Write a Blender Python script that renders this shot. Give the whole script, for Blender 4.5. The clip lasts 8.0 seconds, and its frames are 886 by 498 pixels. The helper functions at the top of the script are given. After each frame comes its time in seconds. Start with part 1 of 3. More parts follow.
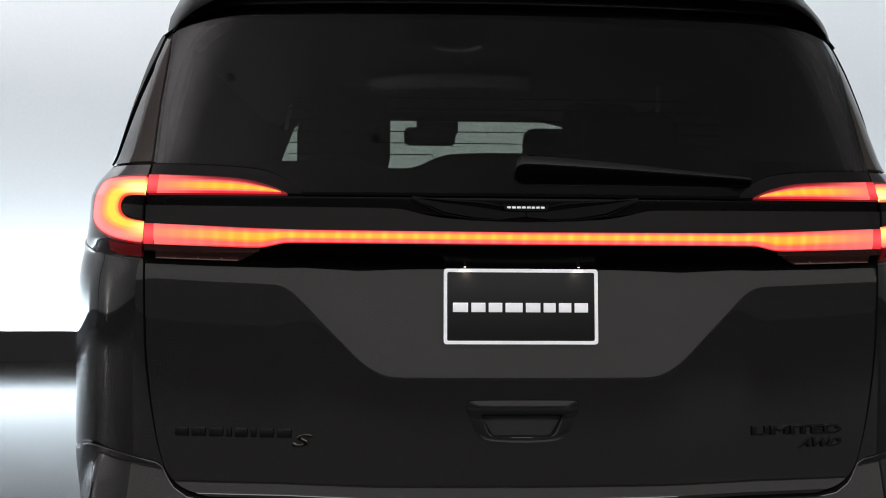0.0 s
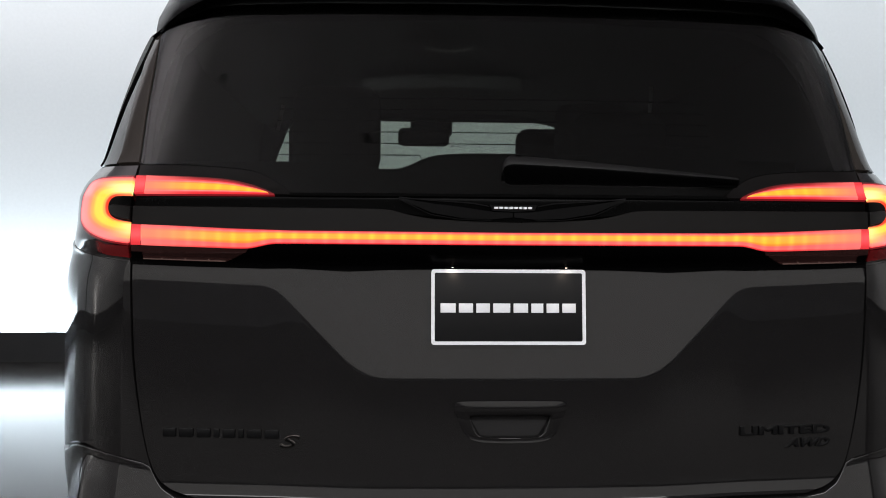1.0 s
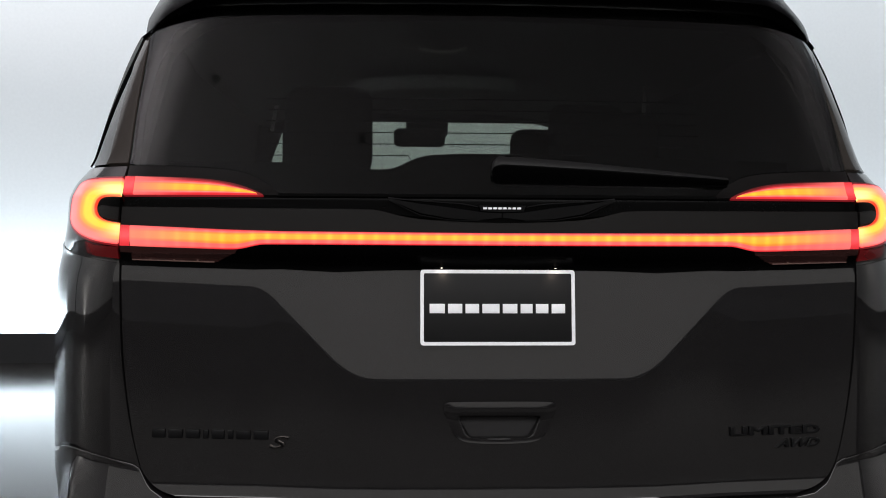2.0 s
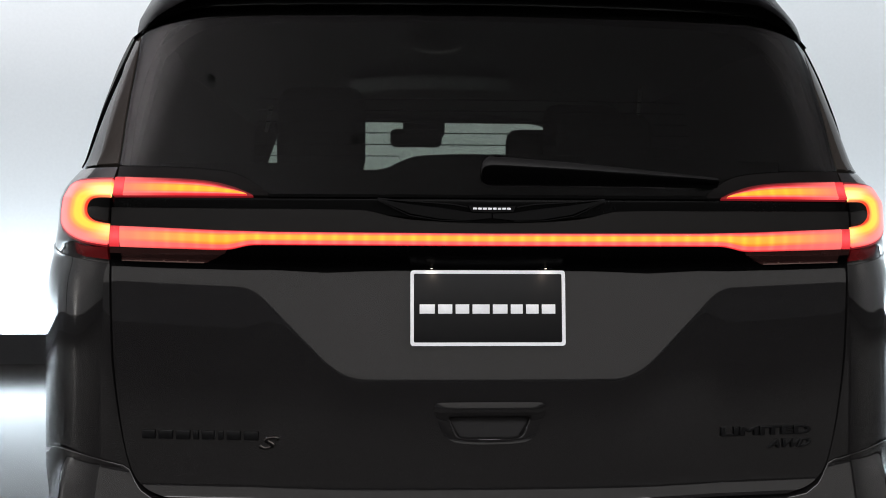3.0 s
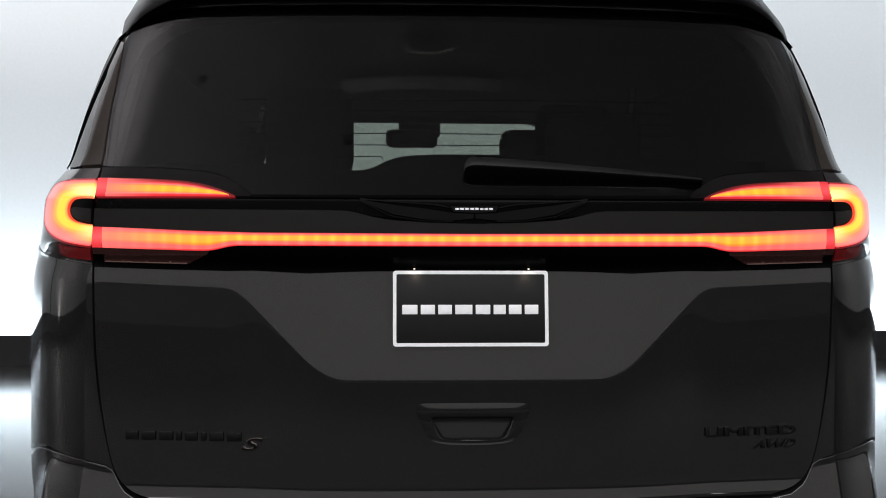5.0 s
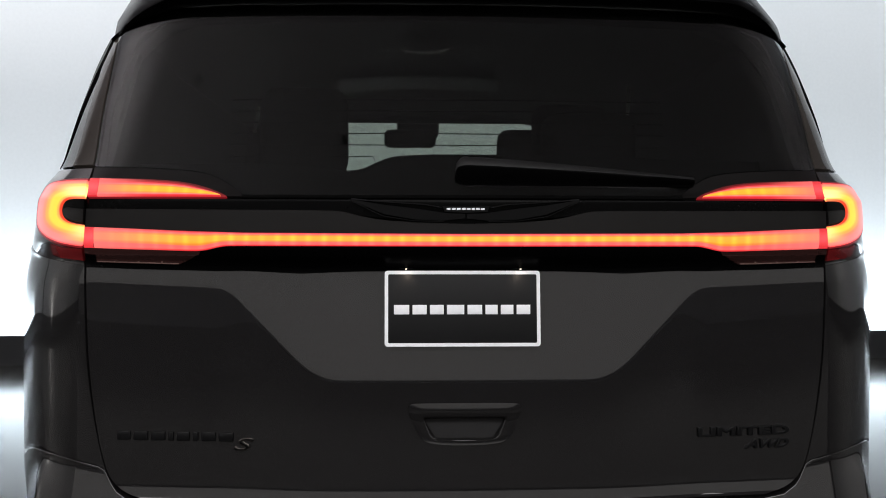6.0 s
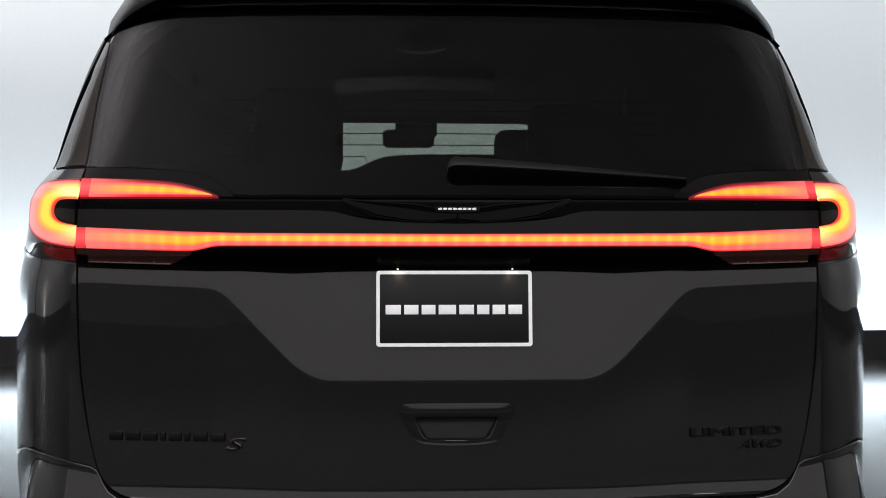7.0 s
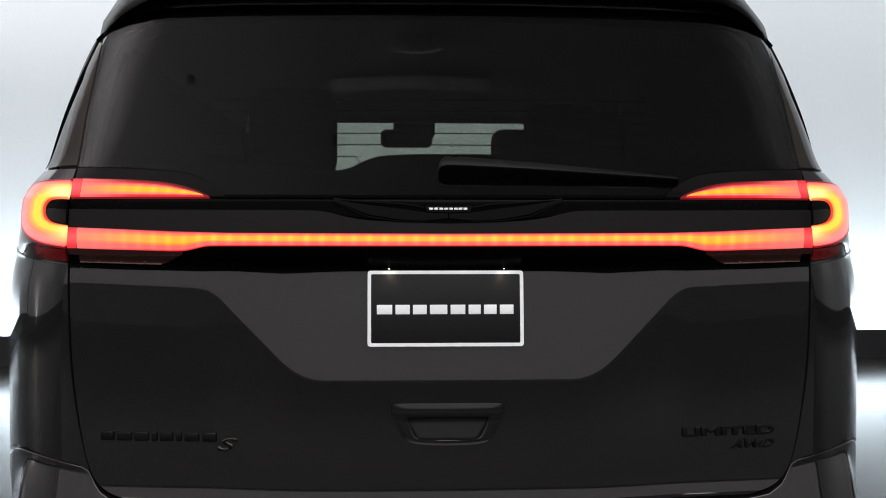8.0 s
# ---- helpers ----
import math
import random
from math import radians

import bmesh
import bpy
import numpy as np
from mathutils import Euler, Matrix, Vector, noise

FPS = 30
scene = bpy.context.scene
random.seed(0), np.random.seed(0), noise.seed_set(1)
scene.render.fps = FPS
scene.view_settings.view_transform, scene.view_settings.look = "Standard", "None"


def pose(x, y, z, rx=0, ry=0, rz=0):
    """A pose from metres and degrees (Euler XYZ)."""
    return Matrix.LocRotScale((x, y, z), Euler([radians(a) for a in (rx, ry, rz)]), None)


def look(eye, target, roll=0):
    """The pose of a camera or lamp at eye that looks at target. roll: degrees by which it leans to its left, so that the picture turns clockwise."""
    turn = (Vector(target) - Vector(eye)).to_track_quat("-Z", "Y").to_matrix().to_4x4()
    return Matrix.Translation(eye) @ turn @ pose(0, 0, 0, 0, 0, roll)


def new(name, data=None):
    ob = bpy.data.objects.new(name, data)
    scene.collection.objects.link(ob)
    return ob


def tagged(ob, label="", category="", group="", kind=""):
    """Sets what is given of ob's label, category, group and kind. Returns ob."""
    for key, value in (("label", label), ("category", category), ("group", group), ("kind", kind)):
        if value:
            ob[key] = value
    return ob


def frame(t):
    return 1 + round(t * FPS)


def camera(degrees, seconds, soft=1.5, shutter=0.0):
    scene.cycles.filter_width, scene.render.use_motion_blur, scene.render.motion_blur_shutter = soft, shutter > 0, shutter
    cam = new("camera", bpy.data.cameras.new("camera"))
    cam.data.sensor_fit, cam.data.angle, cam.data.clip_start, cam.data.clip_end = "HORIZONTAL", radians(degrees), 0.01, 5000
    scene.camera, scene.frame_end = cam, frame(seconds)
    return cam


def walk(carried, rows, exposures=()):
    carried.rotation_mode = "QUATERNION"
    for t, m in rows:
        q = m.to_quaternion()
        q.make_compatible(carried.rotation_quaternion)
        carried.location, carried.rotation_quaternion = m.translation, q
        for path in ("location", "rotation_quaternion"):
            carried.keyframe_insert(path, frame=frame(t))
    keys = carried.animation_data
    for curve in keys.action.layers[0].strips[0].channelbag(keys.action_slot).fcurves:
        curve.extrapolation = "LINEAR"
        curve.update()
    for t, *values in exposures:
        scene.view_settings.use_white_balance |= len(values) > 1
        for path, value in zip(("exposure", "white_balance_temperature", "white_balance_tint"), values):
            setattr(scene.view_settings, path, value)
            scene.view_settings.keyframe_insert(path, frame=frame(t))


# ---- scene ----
cam = camera(43.3, 8.0, 1.0)
PATH = [
    (0, (-0.2590, -2.1595, 1.1200), (-0.1569, -0.1628, 1.0643), 0.50),
    (0.5, (-0.2486, -2.1592, 1.1200), (-0.1448, -0.1626, 1.0649), 0.46),
    (1, (-0.2381, -2.1589, 1.1200), (-0.1334, -0.1623, 1.0655), 0.43),
    (1.5, (-0.2277, -2.1586, 1.1200), (-0.1227, -0.1620, 1.0660), 0.39),
    (3, (-0.1964, -2.1576, 1.1200), (-0.0938, -0.1610, 1.0673), 0.30),
    (3.5, (-0.1859, -2.1573, 1.1200), (-0.0851, -0.1606, 1.0676), 0.27),
    (4, (-0.1755, -2.1570, 1.1200), (-0.0766, -0.1602, 1.0678), 0.25),
    (4.5, (-0.1651, -2.1567, 1.1200), (-0.0684, -0.1597, 1.0680), 0.22),
    (6, (-0.1338, -2.1558, 1.1200), (-0.0446, -0.1585, 1.0682), 0.15),
    (6.5, (-0.1233, -2.1555, 1.1200), (-0.0366, -0.1580, 1.0682), 0.12),
    (7, (-0.1129, -2.1552, 1.1200), (-0.0286, -0.1576, 1.0681), 0.10),
    (7.5, (-0.1024, -2.1549, 1.1200), (-0.0204, -0.1573, 1.0680), 0.07),
    (8, (-0.0920, -2.1546, 1.1200), (-0.0120, -0.1569, 1.0678), 0.05),
]
walk(cam, [(t, look(eye, target, roll)) for t, eye, target, roll in PATH])

# ---- light ----
world = bpy.data.worlds.new("studio_dark")
world.use_nodes = True
world.node_tree.nodes["Background"].inputs[0].default_value = (.55, .6, .7, 1)
world.node_tree.nodes["Background"].inputs[1].default_value = .01
scene.world = world
scene.view_settings.exposure = 0.08

ROOM = pose(0, 6.92, 0, 0, 0, 2.5)


def strip_lamp(name, eye, target, long, wide, watts, colour):
    data = bpy.data.lights.new(name, "AREA")
    data.shape, data.size, data.size_y, data.energy, data.color = "RECTANGLE", long, wide, watts, colour
    ob = new(name, data)
    ob.matrix_world = ROOM @ look(eye, target)
    return ob


# uplights hidden in the trough behind the black plinth, and unseen strips added high above to grade the walls
strip_lamp("wall_uplight", (0, -.16, .12), (0, .10, .89), 22.4, .16, 590, (.78, .915, 1.0))
strip_lamp("wall_uplight", (-12.24, -6.0, .12), (-12.50, -6.0, .89), .16, 4.2, 90, (1.0, .95, .89))
strip_lamp("added_wall_fill", (0, -2.2, 4.6), (0, 0, 1.9), 20.0, .5, 160, (.78, .915, 1.0))
strip_lamp("added_wall_fill", (-10.3, -8.6, 4.6), (-12.5, -8.6, 1.9), .5, 12.6, 260, (1.0, .95, .89))
strip_lamp("added_wall_fill", (10.3, -8.6, 4.6), (12.5, -8.6, 1.9), .5, 12.6, 260, (1.0, .95, .89))


def fill_lamp(name, eye, target, wide, high, watts, colour):
    data = bpy.data.lights.new(name, "AREA")
    data.shape, data.size, data.size_y, data.energy, data.color = "RECTANGLE", wide, high, watts, colour
    new(name, data).matrix_world = look(eye, target)


# unseen area lamps added behind the camera to brighten plate and paint: a long one above, one high at the far end of
# the studio
fill_lamp("added_key_fill", (0, -5.6, 5.0), (0, 0, .95), 9.0, 2.6, 500, (1.0, .985, .99))
fill_lamp("added_back_fill", (0, -8.7, 2.90), (0, 0, 2.90), 24.4, 4.0, 232, (1.0, .965, .93))
# two unseen lamps turned up at the ceiling, added to lift its reflection in the glass
fill_lamp("added_ceiling_fill_west", (-6.0, .1, 2.4), (-5.7, .1, 5.3), 5.0, 1.0, 1270, (1.0, .96, .97))
fill_lamp("added_ceiling_fill_east", (6.3, .2, 2.4), (6.0, .2, 5.3), 5.0, 1.0, 230, (1.0, .96, .97))


# ---- materials ----
def material(name, colour, rough=.5, metal=0.0, coat=0.0, vary=.12, scale=18.0, bump=0.0, grain=220.0, spec=.5):
    """A surface with variation at two scales and a fine relief."""
    m = bpy.data.materials.new(name)
    m.use_nodes = True
    nt, b = m.node_tree, m.node_tree.nodes["Principled BSDF"]
    geo = nt.nodes.new("ShaderNodeTexCoord")
    big, fine = nt.nodes.new("ShaderNodeTexNoise"), nt.nodes.new("ShaderNodeTexNoise")
    big.inputs["Scale"].default_value, big.inputs["Detail"].default_value = scale, 4
    fine.inputs["Scale"].default_value, fine.inputs["Detail"].default_value = grain, 3
    for n in (big, fine):
        nt.links.new(geo.outputs["Object"], n.inputs["Vector"])
    ramp = nt.nodes.new("ShaderNodeValToRGB")
    ramp.color_ramp.elements[0].position, ramp.color_ramp.elements[1].position = .3, .7
    ramp.color_ramp.elements[0].color = (*[c * (1 - vary) for c in colour], 1)
    ramp.color_ramp.elements[1].color = (*[min(c * (1 + vary), 1) for c in colour], 1)
    mix = nt.nodes.new("ShaderNodeMath")
    mix.operation = "MULTIPLY_ADD"
    mix.inputs[1].default_value = .5
    half = nt.nodes.new("ShaderNodeMath")
    half.operation = "MULTIPLY"
    half.inputs[1].default_value = .5
    nt.links.new(fine.outputs["Fac"], half.inputs[0])
    nt.links.new(big.outputs["Fac"], mix.inputs[0])
    nt.links.new(half.outputs[0], mix.inputs[2])
    nt.links.new(mix.outputs[0], ramp.inputs["Fac"])
    nt.links.new(ramp.outputs["Color"], b.inputs["Base Color"])
    rr = nt.nodes.new("ShaderNodeMapRange")
    rr.inputs["To Min"].default_value, rr.inputs["To Max"].default_value = max(rough * .85, 0), min(rough * 1.15, 1)
    nt.links.new(big.outputs["Fac"], rr.inputs["Value"])
    nt.links.new(rr.outputs[0], b.inputs["Roughness"])
    b.inputs["Metallic"].default_value, b.inputs["Coat Weight"].default_value, b.inputs["Coat Roughness"].default_value = metal, coat, .025
    b.inputs["Specular IOR Level"].default_value = spec
    if bump:
        bp = nt.nodes.new("ShaderNodeBump")
        bp.inputs["Strength"].default_value, bp.inputs["Distance"].default_value = bump, .002
        nt.links.new(fine.outputs["Fac"], bp.inputs["Height"])
        nt.links.new(bp.outputs["Normal"], b.inputs["Normal"])
    return m


def tinted_glass(name, tint, gloss=1.0):
    m = bpy.data.materials.new(name)
    m.use_nodes = True
    nt = m.node_tree
    nt.nodes.remove(nt.nodes["Principled BSDF"])
    clear, shine, mix, edge, power, gain = (nt.nodes.new("ShaderNode" + k) for k in ("BsdfTransparent", "BsdfGlossy", "MixShader", "LayerWeight", "Math", "Math"))
    clear.inputs[0].default_value = (*tint, 1)
    shine.inputs["Color"].default_value = (gloss, gloss, gloss, 1)
    shine.inputs["Roughness"].default_value = .02
    edge.inputs["Blend"].default_value = .5
    power.operation, gain.operation = "POWER", "MULTIPLY_ADD"
    power.inputs[1].default_value, gain.inputs[1].default_value, gain.inputs[2].default_value = 5, .95, .042
    nt.links.new(edge.outputs["Facing"], power.inputs[0])
    nt.links.new(power.outputs[0], gain.inputs[0])
    nt.links.new(gain.outputs[0], mix.inputs[0])
    nt.links.new(clear.outputs[0], mix.inputs[1])
    nt.links.new(shine.outputs[0], mix.inputs[2])
    nt.links.new(mix.outputs[0], nt.nodes["Material Output"].inputs[0])
    return m


def lit_lens(name, stops, strength, wave=0.0, pitch=.0285, fade=None):
    """A glowing lamp lens; v across the lens runs through the stops, and the diodes show as a slow wave along u."""
    m = bpy.data.materials.new(name)
    m.use_nodes = True
    nt, b = m.node_tree, m.node_tree.nodes["Principled BSDF"]
    b.inputs["Base Color"].default_value, b.inputs["Roughness"].default_value, b.inputs["Coat Weight"].default_value = (.12, .008, .008, 1), .3, .15
    uv, sep, ramp = nt.nodes.new("ShaderNodeUVMap"), nt.nodes.new("ShaderNodeSeparateXYZ"), nt.nodes.new("ShaderNodeValToRGB")
    uv.uv_map = "UVMap"
    nt.links.new(uv.outputs[0], sep.inputs[0])
    ramp.color_ramp.interpolation = "EASE"
    while len(ramp.color_ramp.elements) < len(stops):
        ramp.color_ramp.elements.new(.5)
    for e, (at, colour) in zip(ramp.color_ramp.elements, stops):
        e.position, e.color = at, (*colour, 1)
    nt.links.new(sep.outputs[1], ramp.inputs[0])
    nt.links.new(ramp.outputs[0], b.inputs["Emission Color"])
    if fade:
        middle, start, end, colour = fade
        shift, size, span, blend = nt.nodes.new("ShaderNodeMath"), nt.nodes.new("ShaderNodeMath"), nt.nodes.new("ShaderNodeMapRange"), nt.nodes.new("ShaderNodeMix")
        shift.operation, size.operation, blend.data_type = "SUBTRACT", "ABSOLUTE", "RGBA"
        shift.inputs[1].default_value = middle
        span.inputs["From Min"].default_value, span.inputs["From Max"].default_value, span.inputs["To Max"].default_value = start, end, .85
        span.interpolation_type = "SMOOTHSTEP"
        blend.inputs[7].default_value = (*colour, 1)
        nt.links.new(sep.outputs[0], shift.inputs[0])
        nt.links.new(shift.outputs[0], size.inputs[0])
        nt.links.new(size.outputs[0], span.inputs["Value"])
        nt.links.new(span.outputs[0], blend.inputs[0])
        nt.links.new(ramp.outputs[0], blend.inputs[6])
        nt.links.new(blend.outputs[2], b.inputs["Emission Color"])
    b.inputs["Emission Strength"].default_value = strength
    if wave:
        turn, sine, lift, spot, noise, tint = (nt.nodes.new("ShaderNode" + k) for k in ("Math", "Math", "Math", "Math", "TexNoise", "Mix"))
        turn.operation, sine.operation, lift.operation, spot.operation = "MULTIPLY", "SINE", "MULTIPLY_ADD", "POWER"
        turn.inputs[1].default_value, lift.inputs[1].default_value, lift.inputs[2].default_value, spot.inputs[1].default_value = 2 * math.pi / pitch, .5, .5, 2.2
        noise.noise_dimensions = "1D"
        noise.inputs["Scale"].default_value = 17
        tint.data_type, tint.blend_type = "RGBA", "MULTIPLY"
        tint.inputs[0].default_value = 1
        shade = nt.nodes.new("ShaderNodeValToRGB")
        shade.color_ramp.elements[0].color, shade.color_ramp.elements[1].color = (1, 1 - wave, 1 - wave, 1), (1.0, 1 + wave * .45, 1, 1)
        blur = nt.nodes.new("ShaderNodeMath")
        blur.operation = "MULTIPLY"
        last = b.inputs["Emission Color"].links[0].from_socket
        nt.links.new(sep.outputs[0], turn.inputs[0])
        nt.links.new(sep.outputs[0], noise.inputs["W"])
        nt.links.new(turn.outputs[0], sine.inputs[0])
        nt.links.new(sine.outputs[0], lift.inputs[0])
        nt.links.new(lift.outputs[0], spot.inputs[0])
        nt.links.new(spot.outputs[0], blur.inputs[0])
        grade = nt.nodes.new("ShaderNodeMapRange")
        grade.inputs["From Min"].default_value, grade.inputs["From Max"].default_value, grade.inputs["To Min"].default_value = .35, .6, .55
        nt.links.new(noise.outputs["Fac"], grade.inputs["Value"])
        nt.links.new(grade.outputs[0], blur.inputs[1])
        nt.links.new(blur.outputs[0], shade.inputs[0])
        nt.links.new(last, tint.inputs[6])
        if fade:
            plain = nt.nodes.new("ShaderNodeMath")
            plain.operation = "SUBTRACT"
            plain.inputs[0].default_value = 1
            nt.links.new(span.outputs[0], plain.inputs[1])
            nt.links.new(plain.outputs[0], tint.inputs[0])
        nt.links.new(shade.outputs[0], tint.inputs[7])
        nt.links.new(tint.outputs[2], b.inputs["Emission Color"])
    return m


def corner_lens(name, middle_stops, end_stops, long, strength):
    """A glowing bent lens: colours run across it by v, from the middle stops to the end stops towards both ends of u."""
    m = lit_lens(name, middle_stops, strength)
    nt, b = m.node_tree, m.node_tree.nodes["Principled BSDF"]
    sep = next(n for n in nt.nodes if n.bl_idname == "ShaderNodeSeparateXYZ")
    ramp, away, size, span, blend = (nt.nodes.new("ShaderNode" + k) for k in ("ValToRGB", "Math", "Math", "MapRange", "Mix"))
    ramp.color_ramp.interpolation = "EASE"
    while len(ramp.color_ramp.elements) < len(end_stops):
        ramp.color_ramp.elements.new(.5)
    for e, (at, colour) in zip(ramp.color_ramp.elements, end_stops):
        e.position, e.color = at, (*colour, 1)
    away.operation, size.operation, blend.data_type, span.interpolation_type = "SUBTRACT", "ABSOLUTE", "RGBA", "SMOOTHERSTEP"
    away.inputs[1].default_value = long / 2
    span.inputs["From Min"].default_value, span.inputs["From Max"].default_value = long * .14, long * .50
    first = b.inputs["Emission Color"].links[0].from_socket
    nt.links.new(sep.outputs[1], ramp.inputs[0])
    nt.links.new(sep.outputs[0], away.inputs[0])
    nt.links.new(away.outputs[0], size.inputs[0])
    nt.links.new(size.outputs[0], span.inputs["Value"])
    nt.links.new(span.outputs[0], blend.inputs[0])
    nt.links.new(first, blend.inputs[6])
    nt.links.new(ramp.outputs[0], blend.inputs[7])
    nt.links.new(blend.outputs[2], b.inputs["Emission Color"])
    return m


PINK, ROSE, AMBER, GOLD = (.95, .085, .095), (1.0, .175, .160), (1.0, .33, .040), (1.0, .55, .035)
PAINT = material("dark_grey_metallic_paint", (.0078, .0073, .0076), .5, .10, .80, .06, 3.0, 0, 2600, .04)
GLOSS = material("gloss_black_trim", (.0010, .0010, .0011), .26, 0, 0, .15, 6, 0, 220, .035)
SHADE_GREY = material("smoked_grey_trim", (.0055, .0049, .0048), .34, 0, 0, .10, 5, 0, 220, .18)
SATIN = material("satin_black_plastic", (.0010, .0010, .0011), .40, 0, 0, .15, 30, .12, 900, .04)
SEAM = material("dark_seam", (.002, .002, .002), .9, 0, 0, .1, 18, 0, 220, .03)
CHROME = material("dark_chrome", (.010, .010, .0105), .18, 1, 0, .08, 30)
BRIGHT = material("bright_chrome", (.13, .118, .11), .12, 1, 0, .06, 30)
WHITE = material("white_print", (.90, .92, .95), .45, 0, 0, .03, 40)
LAMPCASE = material("smoked_lamp_case", (.010, .0078, .0075), .11, 0, 0, .12, 8, 0, 220, .6)
PLATE = material("black_plate_print", (.005, .005, .0055), .45, 0, 0, .12, 25, 0, 220, .15)
BADGE = material("black_badge", (.0015, .0015, .0018), .25, 0, 0, .1, 40, 0, 220, .10)
WIPER = material("dark_grey_wiper_plastic", (.0105, .0103, .0105), .5, 0, 0, .15, 30, .12, 900, .27)
CABIN = material("dark_cabin_fabric", (.006, .006, .0064), .9, 0, 0, .2, 25, .3, 700, .05)
LEATHER = material("black_leather", (.013, .0125, .013), .7, 0, 0, .2, 18, .3, 500, .06)
LINER = material("grey_headliner", (.035, .034, .033), .95, 0, 0, .1, 12, .2, 600)
CONSOLE = material("light_grey_console", (.30, .30, .29), .7, 0, 0, .06, 12)
GLINT = material("pale_glint_strip", (.80, .78, .74), .6, 0, 0, .06, 60, .2, 900)
TYRE = material("black_tyre_rubber", (.016, .016, .016), .85, 0, 0, .2, 14, .3, 300)
RIM = material("dark_alloy_rim", (.06, .06, .062), .3, .9, .4, .1, 10)
RED = material("unlit_red_lens", (.16, .008, .010), .12, 0, 1, .1, 20)
CLEAR = material("smoked_clear_lens", (.034, .013, .012), .25, 0, .1, .12, 20)
SILVER = material("silvered_rib", (.24, .15, .13), .3, .4, 0, .06, 30)
WALL = material("white_studio_wall", (.80, .81, .82), .85, 0, 0, .03, .45, .05, 40)
FLOOR = material("polished_grey_floor", (.026, .023, .021), .17, 0, 0, .05, .9, 0, 30, .11)
PANEL = material("pale_grey_panel", (.165, .165, .17), .8, 0, 0, .05, 2)
PLINTH = material("matt_black_plinth", (.007, .007, .008), .7, 0, 0, .2, 4)
BACKWALL = material("light_grey_wall", (.50, .50, .51), .9, 0, 0, .04, .6, .05, 40)
DARK = material("charcoal_wall", (.035, .034, .033), .9, 0, 0, .1, .8)
CEILING = material("grey_ceiling", (.101, .095, .100), .9, 0, 0, .1, .8)
WIRE = material("heater_wire", (.003, .002, .0015), .9, 0, 0, .1, 18, 0, 220, .02)
PILLAR = material("gloss_black_pillar", (.040, .034, .030), .09, 0, 0, .1, 6, 0, 220, .05)
LETTER = material("black_body_lettering", (.0025, .0025, .003), .32, 0, 0, .1, 40, 0, 220, .22)
POCKET = material("dark_grey_pocket", (.017, .0165, .017), .6, 0, 0, .1, 30, 0, 220, .2)
GLASS = tinted_glass("privacy_glass", (.525, .548, .518))
SIDEGLASS = tinted_glass("dark_privacy_glass", (.09, .10, .09), .6)
SCREEN = tinted_glass("windscreen_glass", (.93, .96, .93))
SALMON = (1.0, .19, .17)
BAR = lit_lens("light_bar_lens", [(0, (.22, .006, .010)), (.08, (.80, .035, .045)), (.14, SALMON), (.27, ROSE), (.34, AMBER), (.44, GOLD), (.70, GOLD), (.79, AMBER), (.87, SALMON), (.94, PINK), (1, (.35, .012, .018))], 1.1, .24, .0290, (.704, .50, .72, ROSE))
# the last stops paint the dim red glow above the lit zone
UPPER = lit_lens("upper_lamp_lens", [(0, (.75, .03, .04)), (.05, PINK), (.10, (1.0, .30, .28)), (.15, AMBER), (.26, GOLD), (.56, GOLD), (.64, AMBER), (.70, (1.0, .26, .22)), (.76, PINK), (.86, (.34, .013, .020)), (1, (.05, .002, .004))], 1.1, .16, .0300, (0, .12, .25, ROSE))
CLAMP = corner_lens("corner_lamp_lens", [(0, (.70, .05, .02)), (.05, AMBER), (.12, (1.0, .56, .03)), (.30, GOLD), (.44, AMBER), (.56, (1.0, .20, .10)), (.70, SALMON), (.90, (1.0, .20, .19)), (1, (.90, .07, .08))],
                    [(0, (1.0, .22, .08)), (.06, (1.0, .62, .14)), (.14, (1.0, .82, .34)), (.50, (1.0, .80, .28)), (.72, (1.0, .52, .10)), (.86, (1.0, .22, .14)), (1, (.85, .06, .07))], .172, 1.35)
# faintly emitting red that paints the lamps' halo round their lenses
GLOW = lit_lens("painted_red_halo", [(0, (.16, .006, .010)), (.6, (.16, .006, .010)), (1, (.02, .001, .002))], 1.0)
ENDCAP = lit_lens("lamp_end_lens", [(0, (.70, .03, .04)), (.5, (.95, .085, .095)), (1, (.70, .03, .04))], 1.05)
DIODE = lit_lens("plate_lamp_glow", [(0, (1, .86, .7)), (1, (1, .86, .7))], 3)


# ---- building helpers ----
def part(name, bm, mat, parent=None, label="", sharp=38):
    me = bpy.data.meshes.new(name)
    bmesh.ops.recalc_face_normals(bm, faces=bm.faces)
    bm.to_mesh(me)
    bm.free()
    for p in me.polygons:
        p.use_smooth = True
    me.set_sharp_from_angle(angle=radians(sharp))
    me.materials.append(mat)
    ob = new(name, me)
    if parent is not None:
        ob.parent = parent
    if label:
        ob["label"] = label
    return ob


def box(size, at=(0, 0, 0), bevel=.01, turn=(0, 0, 0), segments=3, bm=None):
    """A rounded box, joined to bm if one is given."""
    one = bmesh.new()
    bmesh.ops.create_cube(one, size=1, matrix=Matrix.Diagonal((*size, 1)))
    if bevel:
        bmesh.ops.bevel(one, geom=one.edges[:], offset=min(bevel, min(size) * .48), segments=segments, profile=.5, affect="EDGES")
    bmesh.ops.transform(one, matrix=pose(*at, *turn), verts=one.verts)
    if bm is None:
        return one
    me = bpy.data.meshes.new("joined")
    one.to_mesh(me)
    one.free()
    bm.from_mesh(me)
    bpy.data.meshes.remove(me)
    return bm


